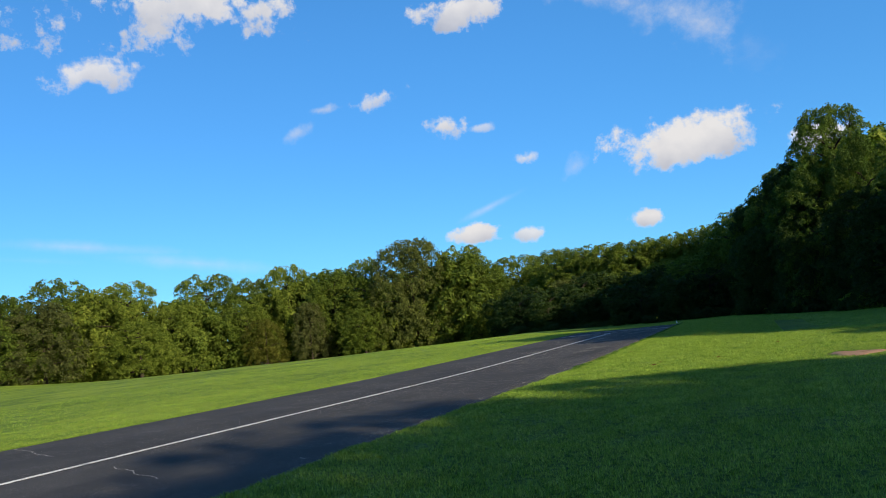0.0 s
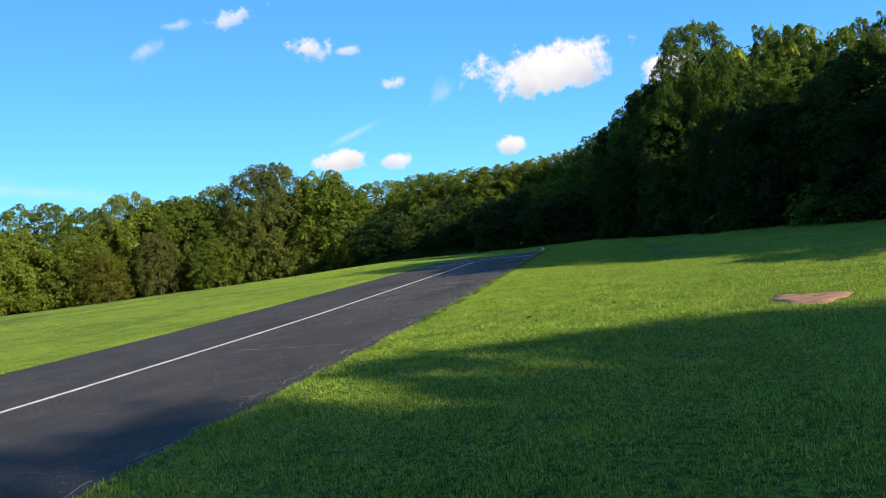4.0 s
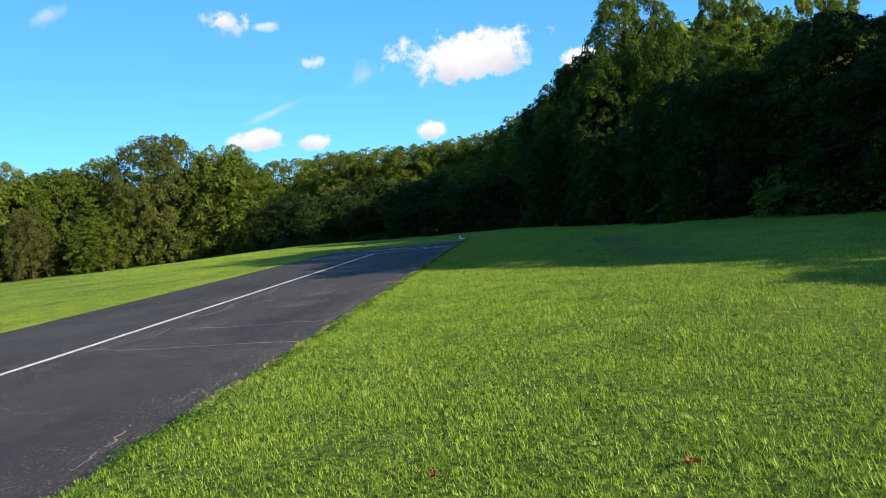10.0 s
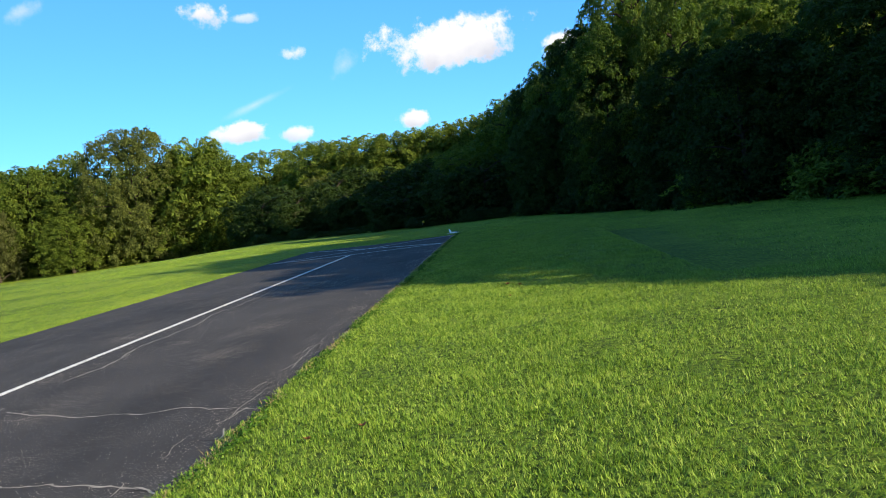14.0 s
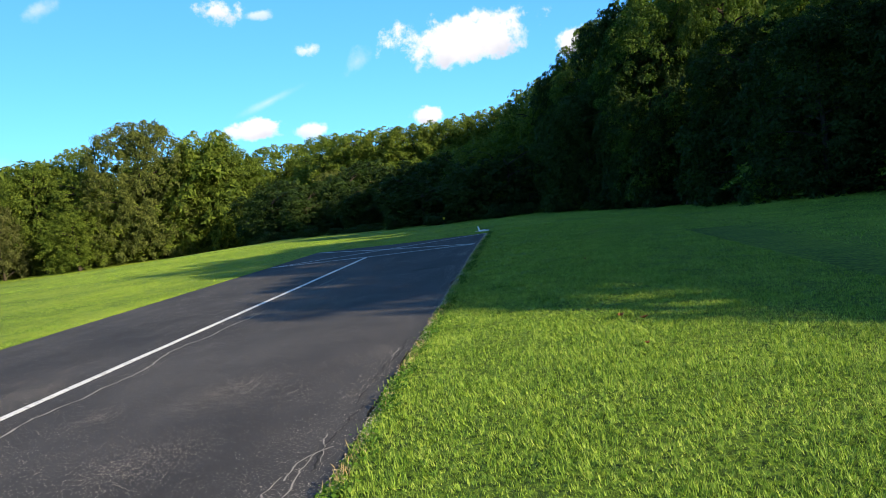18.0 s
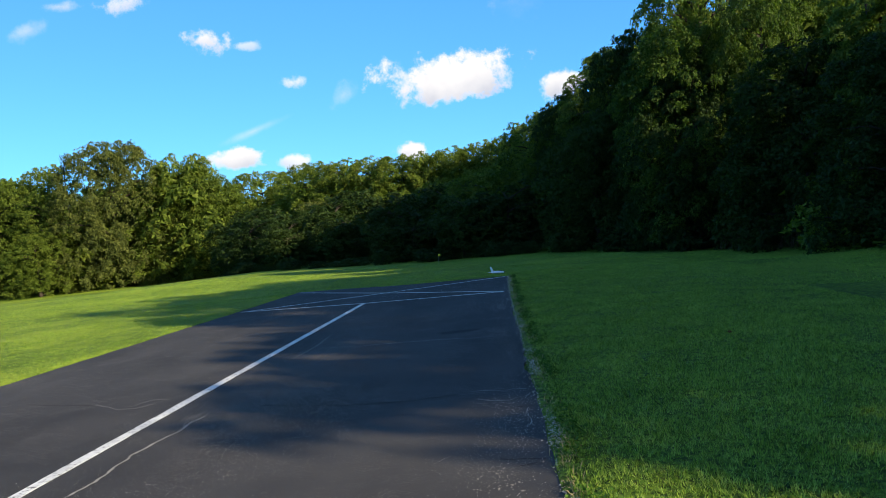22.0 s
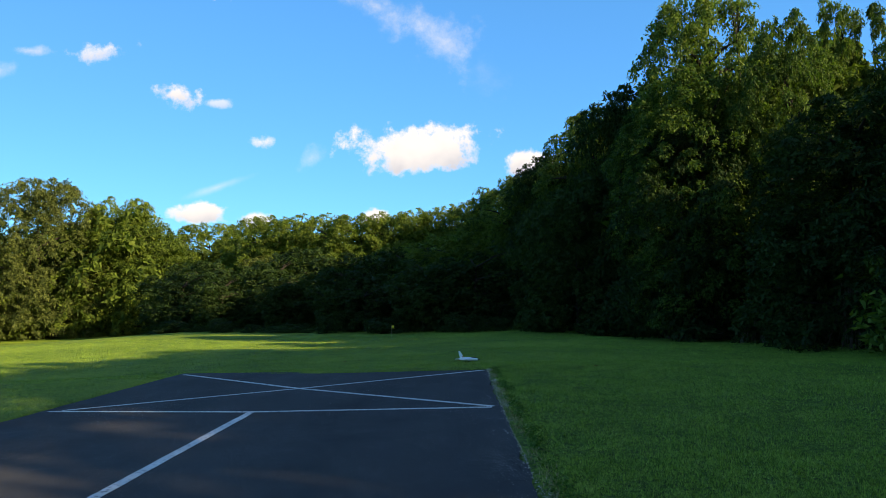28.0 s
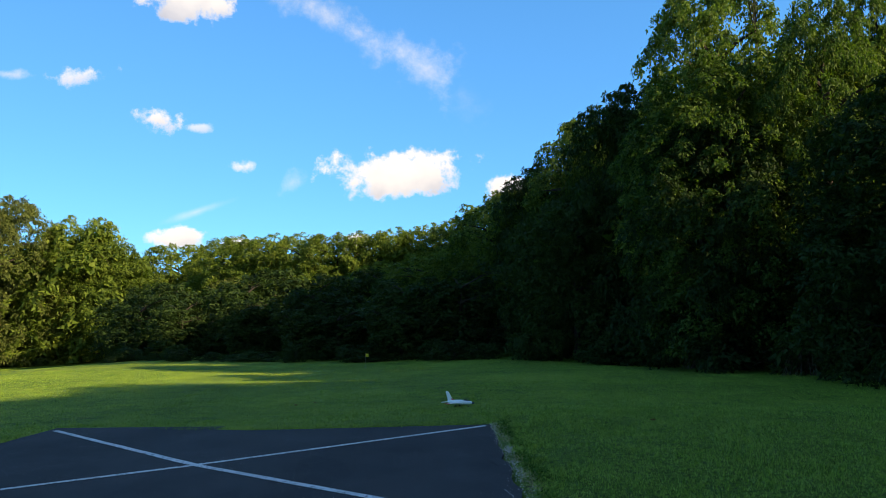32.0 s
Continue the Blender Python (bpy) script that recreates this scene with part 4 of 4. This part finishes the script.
for k in range(26):
    gy0 = 8 + k * 0.9 + r.uniform(-0.4, 0.4)
    gx0 = right_edge(gy0) - 0.2 + r.uniform(-0.25, 0.08)
    crack([(gx0, gy0), (gx0 + r.uniform(-0.12, 0.1), gy0 + r.uniform(0.15, 0.6))], r.uniform(0.01, 0.03), SILT, 140 + k, "pale silt in the broken edge", 0.04)
for k in range(70):
    gy0 = 12 + k * 0.62 + r.uniform(-0.4, 0.4)
    gx0 = right_edge(gy0) - 0.08 + r.uniform(-0.12, 0.02)
    if k % 3:
        crack([(gx0 + 0.06, gy0), (gx0 - r.uniform(0.08, 0.3), gy0 + r.uniform(-0.08, 0.08))], r.uniform(0.01, 0.022), CRACK_DARK, 40 + k, "broken asphalt along the edge", 0.015)
    else:
        crack([(gx0, gy0), (gx0 + r.uniform(-0.1, 0.05), gy0 + r.uniform(0.2, 0.7))], r.uniform(0.01, 0.022), CRACK_DARK if k % 2 else CRACK_FILL, 40 + k, "broken asphalt along the edge", 0.025)


def stain(x, y, rx, ry, material, seed, label):
    """A thin uneven skin of silt or sealer on the asphalt."""
    g = random.Random(seed)
    n = 26
    verts = [(x, y, road_z(y) + 0.0026)]
    for k in range(n):
        a = 2 * math.pi * k / n
        s = 1 + 0.25 * math.sin(2 * a + seed) + 0.15 * math.sin(5 * a) + g.uniform(-0.1, 0.1)
        verts.append((x + rx * s * math.cos(a), y + ry * s * math.sin(a), road_z(y + ry * s * math.sin(a)) + 0.002))
    part("stain", mesh_of("stain", verts, [(0, 1 + k, 1 + (k + 1) % n) for k in range(n)], material), runway, label)


stain(3.22, 44.65, 0.30, 0.20, CRACK_DARK, 1, "dark patch of sealer")


# loose grit on the asphalt and stones along its edge
def pebbles(name, places, low, high, material, seed, flat=False):
    g = np.random.default_rng(seed)
    n = len(places)
    s = g.uniform(low, high, n)[:, None]
    base = np.asarray(places, float)
    a = g.uniform(0, 6.28, n)
    u = np.stack([np.cos(a), np.sin(a), np.zeros(n)], 1)
    w = np.stack([-np.sin(a), np.cos(a), np.zeros(n)], 1)
    top = base + np.array([0, 0, 1]) * s * 0.7
    if flat:
        lift = np.array([0, 0, 1]) * s * g.uniform(0.1, 0.5, (n, 1))
        return new(name, quads(name, np.stack([base + u * s, base + w * s * 0.8 + lift, base - u * s * 0.7 + lift, base - w * s * 0.9], 1), material))
    c = [base + u * s * g.uniform(0.7, 1.2, (n, 1)), base + w * s * g.uniform(0.6, 1.0, (n, 1)), base - u * s * g.uniform(0.7, 1.2, (n, 1)), base - w * s * g.uniform(0.6, 1.0, (n, 1))]
    tris = np.concatenate([np.stack([c[i], c[(i + 1) % 4], top], 1) for i in range(4)])
    return new(name, quads(name, tris, material))


g = np.random.default_rng(21)
n = 13000
py = 24 + 34.3 * g.random(n) ** 0.75
px = right_edge(py) + 0.06 + g.normal(0, 0.03, n) + (g.normal(0, 0.035, n) + 0.015) * np.clip((py - 26) / 14, 0.05, 1)
edge_stones = pebbles("gravel_strip", np.stack([px, py, road_z(py) + 0.008], 1), 0.004, 0.014, GRAVEL, 22)
tagged(edge_stones, "pale gravel strip along the asphalt edge", "gravel", kind="stuff")
n = 110000
cx, cy = g.uniform(0.2, 4.4, 90), g.uniform(14, 50, 90)
cx[:14], cy[:14] = (2.6, 2.55, 2.6, 2.75, 2.9, 2.6, 2.75, -0.45, 1.2, 4.0, 1.6, 2.4, 0.9, 1.7), (27.4, 28.2, 29.0, 29.9, 31.2, 33.6, 31.1, 34.4, 40.0, 39.6, 39.9, 39.8, 43.5, 28.9)
wide = g.uniform(0.15, 0.6, 90)
wide[:14] = 0.27
wide[8:13] = 0.42
k_first = g.integers(0, 14, n)
k = np.where(g.random(n) < 0.32, k_first, g.integers(0, 90, n))
px, py = cx[k] + g.normal(0, 1, n) * wide[k], cy[k] + g.normal(0, 1.5, n) * wide[k]
loose = g.random(n) < 0.5
px = np.where(loose, 4.45 - 7.5 * g.random(n) ** 1.3, px)
py = np.where(loose, g.uniform(9, 56, n), py)
drift = np.sin(px * 1.7 + 0.6 * np.sin(py * 0.9)) + np.sin(py * 0.8 + 1.4 * np.sin(px)) + g.normal(0, 0.7, n)
ok = (px > -4.1) & (px < right_edge(py) - 0.06) & (drift > -0.6)
grit = pebbles("loose_grit", np.stack([px, py, road_z(py) + 0.002], 1)[ok], 0.0025, 0.0065, GRIT, 23, True)
n = 9000
ey = g.uniform(9, 50, n)
ex = right_edge(ey) - 0.1 - np.abs(g.normal(0, 0.16, n)) - 0.1 * (1 + np.sin(ey * 2.1) * np.sin(ey * 0.7))
ok = (np.sin(ey * 3.3) + np.sin(ey * 1.3 + 2) + g.normal(0, 0.6, n) > 0.2)
chips = pebbles("asphalt_chips", np.stack([ex, ey, road_z(ey) + 0.002], 1)[ok], 0.003, 0.011, SILT, 24, True)
tagged(chips, "pale broken chips along the crumbling asphalt edge", "gravel", kind="stuff")
tagged(grit, "scattered pale grit on the asphalt", "grit", kind="stuff")


# dead leaves on the grass
def dead_leaf(x, y, size, seed):
    g = random.Random(seed)
    verts = [(0, 0, 0.01)]
    n = 10
    for k in range(n):
        a = 2 * math.pi * k / n
        s = size * (1.0 if k % 2 else 0.55) * g.uniform(0.8, 1.2)
        verts.append((s * math.cos(a), 0.75 * s * math.sin(a), 0.02 + g.uniform(0, size * 0.45)))
    faces = [(0, 1 + k, 1 + (k + 1) % n) for k in range(n)]
    low = len(verts)
    verts += [(vx, vy, vz - 0.004) for vx, vy, vz in verts]
    faces += [(low, low + 1 + (k + 1) % n, low + 1 + k) for k in range(n)]
    ob = new("dead_leaf", mesh_of("dead_leaf", verts, faces, DEAD_LEAF))
    tagged(ob, "curled brown dead leaf lying on the grass", "leaf", "dead leaves on the grass")
    ob.matrix_basis = pose(x, y, float(ground_z(np.array(x), np.array(y))) + 0.04, 0, 0, g.uniform(0, 360))


for k, (x, y) in enumerate(((7.05, 20.05), (8.48, 19.95), (7.0, 19.2), (6.95, 33.3), (5.71, 26.9), (7.13, 34.6), (7.1, 41.9), (6.8, 57.5), (-0.3, 64.4), (5.3, 26.7), (10.0, 24.5), (6.9, 34.9), (0.1, 64.9))):
    dead_leaf(x, y, 0.04 + 0.012 * (k % 3), k)


# dry brush hanging at the foot of the wood
def dry_brush(x, y, high, seed):
    g = random.Random(seed)
    verts, faces = [], []
    for k in range(70):
        a = g.uniform(0, 6.28)
        w = g.uniform(0.3, 1.5)
        h = high * g.uniform(0.5, 1.0)
        foot = (w * math.cos(a), w * math.sin(a) * 0.7, -0.05)
        mid = (foot[0] * 0.6 + g.uniform(-0.3, 0.3), foot[1] * 0.6, h)
        tip = (foot[0] * 1.3 + g.uniform(-0.6, 0.6), foot[1] * 1.2, h * g.uniform(0.3, 0.9))
        tube(verts, faces, [foot, mid, tip], [0.014, 0.010, 0.004], 4)
    ob = tagged(new("dry_brush", mesh_of("dry_brush", [tuple(v) for v in verts], faces, TWIG)), "tangle of dry brown twigs at the wood's foot", "brush", "dry brush")
    ob.matrix_basis = pose(x, y, float(ground_z(np.array(x), np.array(y))))


for k, (x, y, h) in enumerate(((18.6, 67.5, 2.6), (17.4, 72.5, 1.8), (19.6, 62.0, 2.2), (15.8, 79, 1.6), (21.8, 55.5, 2.0), (18.0, 69.6, 2.2))):
    dry_brush(x, y, h, k)


# bare dead branches standing out of two crowns
def bare_top(x, y, z, seed):
    g = random.Random(seed)
    verts, faces = [], []
    for k in range(9):
        a, h, w = g.uniform(0, 6.28), g.uniform(1.2, 2.6), g.uniform(0.1, 0.7)
        p = [(0, 0, -3.0), (0.2 * w * math.cos(a), 0.2 * w * math.sin(a), 0.0), (w * math.cos(a), w * math.sin(a), h)]
        tube(verts, faces, p, [0.05, 0.03, 0.008], 5)
        b = Vector(p[1]).lerp(Vector(p[2]), g.uniform(0.3, 0.7))
        tube(verts, faces, [b, b + Vector((g.uniform(-0.4, 0.4), g.uniform(-0.4, 0.4), g.uniform(0.3, 0.8)))], [0.016, 0.005], 4)
    base = float(ground_z(np.array(x), np.array(y)))
    tube(verts, faces, [(0, 0, base - z - 0.3), (0.1, 0, (base - z) * 0.5), (0, 0, -2.5)], [0.22, 0.15, 0.06], 7)
    ob = tagged(new("dead_tree", mesh_of("dead_tree", [tuple(v) for v in verts], faces, BARK, True)), "slender dead tree with bare grey twigs", "tree")
    ob.matrix_basis = pose(x, y, z)


bare_top(21.0, 83.0, 16.8, 1)
bare_top(-70.0, 152.0, 19.4, 2)


# ---- grass blades ----
def blades(g, x, y, h, w, bend, curled=True):
    n = len(x)
    cell = np.floor(x / 0.034) * 127.1 + np.floor(y / 0.034) * 311.7
    a = 6.2832 * np.modf(np.abs(np.sin(cell) * 43758.5453))[0] + g.normal(0, 0.8, n)
    lean = (0.25 + 0.75 * np.modf(np.abs(np.sin(cell * 1.37 + 2.1) * 15731.743))[0]) * g.uniform(0.55, 1.1, n) * bend
    base = np.stack([x, y, ground_z(x, y) + 0.008], 1)
    d = np.stack([np.cos(a), np.sin(a), np.zeros(n)], 1)
    side = np.stack([-np.sin(a), np.cos(a), np.zeros(n)], 1) * w[:, None]
    up = np.array([0, 0, 1.0])
    if not curled:
        tip = base + (d * np.sin(lean * 0.85)[:, None] + up * np.cos(lean * 0.85)[:, None]) * h[:, None]
        return np.stack([base - side * 0.85, base + side * 0.85, tip], 1)
    mid = base + (d * np.sin(lean * 0.6)[:, None] + up * np.cos(lean * 0.6)[:, None]) * h[:, None] * 0.55
    tip = mid + (d * np.sin(lean * 1.25)[:, None] + up * np.cos(lean * 1.25)[:, None]) * h[:, None] * 0.55
    return np.stack([base, mid + side, tip, mid - side], 1)


def edge_growth():
    """Dry tufts and broad-leaved weeds where the grass meets the asphalt."""
    g = np.random.default_rng(31)
    n = 5200
    y = 22 + 36.5 * g.random(n)
    x = right_edge(y) + 0.05 + 0.12 * np.clip((y - 22) / 20, 0, 1) * g.random(n) + g.normal(0, 0.035, n)
    ok = np.sin(y * 1.9) + np.sin(y * 4.7 + 1) + g.normal(0, 0.6, n) > -0.2
    x, y = x[ok], y[ok]
    straw = new("dry_grass", quads("dry_grass", blades(g, x, y, g.uniform(0.03, 0.09, len(x)), g.uniform(0.002, 0.004, len(x)), 1.8), STRAW))
    tagged(straw, "dry straw-coloured grass along the asphalt edge", "grass", kind="stuff")
    n = 16000
    y = 20 + 38.5 * g.random(n)
    reach = 0.10 + 0.10 * np.clip((y - 24) / 18, 0, 1)
    x = right_edge(y) + reach + g.normal(0, 0.055, n) + 0.05 * np.sin(y * 2.3) * np.sin(y * 5.1)
    ok = np.sin(y * 2.3 + 2) + 0.7 * np.sin(y * 6.1) + g.normal(0, 0.5, n) > -0.3
    x, y = x[ok], y[ok]
    n = len(x)
    s = g.uniform(0.010, 0.022, n)[:, None]
    c = np.stack([x, y, ground_z(x, y) + g.uniform(0.015, 0.075, n)], 1)
    nrm = unit(g.normal(size=(n, 3)) * 0.6 + np.array([0, 0, 1.0]))
    u = unit(np.cross(nrm, g.normal(size=(n, 3))))
    v = np.cross(nrm, u)
    weeds = new("weeds", quads("weeds", np.stack([c - u * s, c + v * s * 0.6 - nrm * s * 0.2, c + u * s, c - v * s * 0.6 - nrm * s * 0.2], 1), WEED))
    tagged(weeds, "low broad-leaved green weeds along the asphalt edge", "weeds", kind="stuff")


def lawn():
    g = np.random.default_rng(77)
    parts = []
    for x0, x1, y0, y1, per, high in ((4.15, 10.5, 4, 24, 5200, 0.052), (4.15, 8.5, 24, 48, 7000, 0.052), (8.5, 10.5, 24, 48, 3800, 0.054), (10.5, 14.5, 3, 34, 2000, 0.06), (4.15, 9, 48, 60, 3400, 0.055), (9, 12, 48, 60, 1200, 0.06),
                                      (4.15, 12, 60, 70, 450, 0.06), (-9.5, -4.05, 10, 62, 420, 0.05), (-4.6, 4.3, END - 0.1, 68, 600, 0.055), (-5, 12, 68, 92, 200, 0.065), (12, 28, 30, 74, 140, 0.065), (14.5, 24, 8, 30, 200, 0.065), (-28, -9.5, 10, 90, 70, 0.07), (-22, -4.6, 62, 92, 100, 0.07),
                                      (4.15, RIGHT + 0.2, 6, 58, 2000, 0.05)):
        n = int((x1 - x0) * (y1 - y0) * per)
        x, y = g.uniform(x0, x1, n), g.uniform(y0, y1, n)
        clump = np.sin(x * 2.3 + 1.3 * np.sin(y * 1.7)) * np.sin(y * 2.9 + 1.1 * np.sin(x * 2.1)) + 0.6 * np.sin(x * 7.1 + y * 3.3) * np.sin(y * 6.3 - x * 2.7)
        tuft = np.sin(x * 43 + 2 * np.sin(y * 17)) * np.sin(y * 37 + 2 * np.sin(x * 19)) if per > 1000 else 0 * x
        keep = g.random(n) < 0.78 + 0.2 * clump + 0.3 * tuft
        keep &= ~(((x - 11.35) / 0.6) ** 2 + ((y - 18.0) / 0.8) ** 2 < 1)
        fringe = 0.14 * np.clip((y - 26) / 14, 0, 1) * (x > 0) * (y < 58) + 0.06 * np.sin(y * 3.1) * np.sin(y * 1.3) + g.normal(0, 0.03, n) - 0.02
        keep &= (x > right_edge(y) + fringe) | (x < left_edge(y) - fringe) | (y > end_edge(x) + fringe * 0.8)
        x, y, clump, tuft = x[keep], y[keep], clump[keep], tuft[keep]
        n = len(x)
        h = high * g.uniform(0.55, 1.35, n) * (1 + 0.22 * clump + 0.3 * tuft)
        w = g.uniform(0.0027, 0.0050, n) * (1 + 0.5 * (per < 1400) + 0.5 * (per < 500) + 0.9 * (per < 150))
        parts.append(blades(g, x, y, h * 0.8, w, 1.7, False))
    ob = new("grass", quads("grass", np.concatenate(parts), BLADE))
    tagged(ob, "short uneven green grass blades over the field", "grass", kind="stuff")


lawn()
edge_growth()
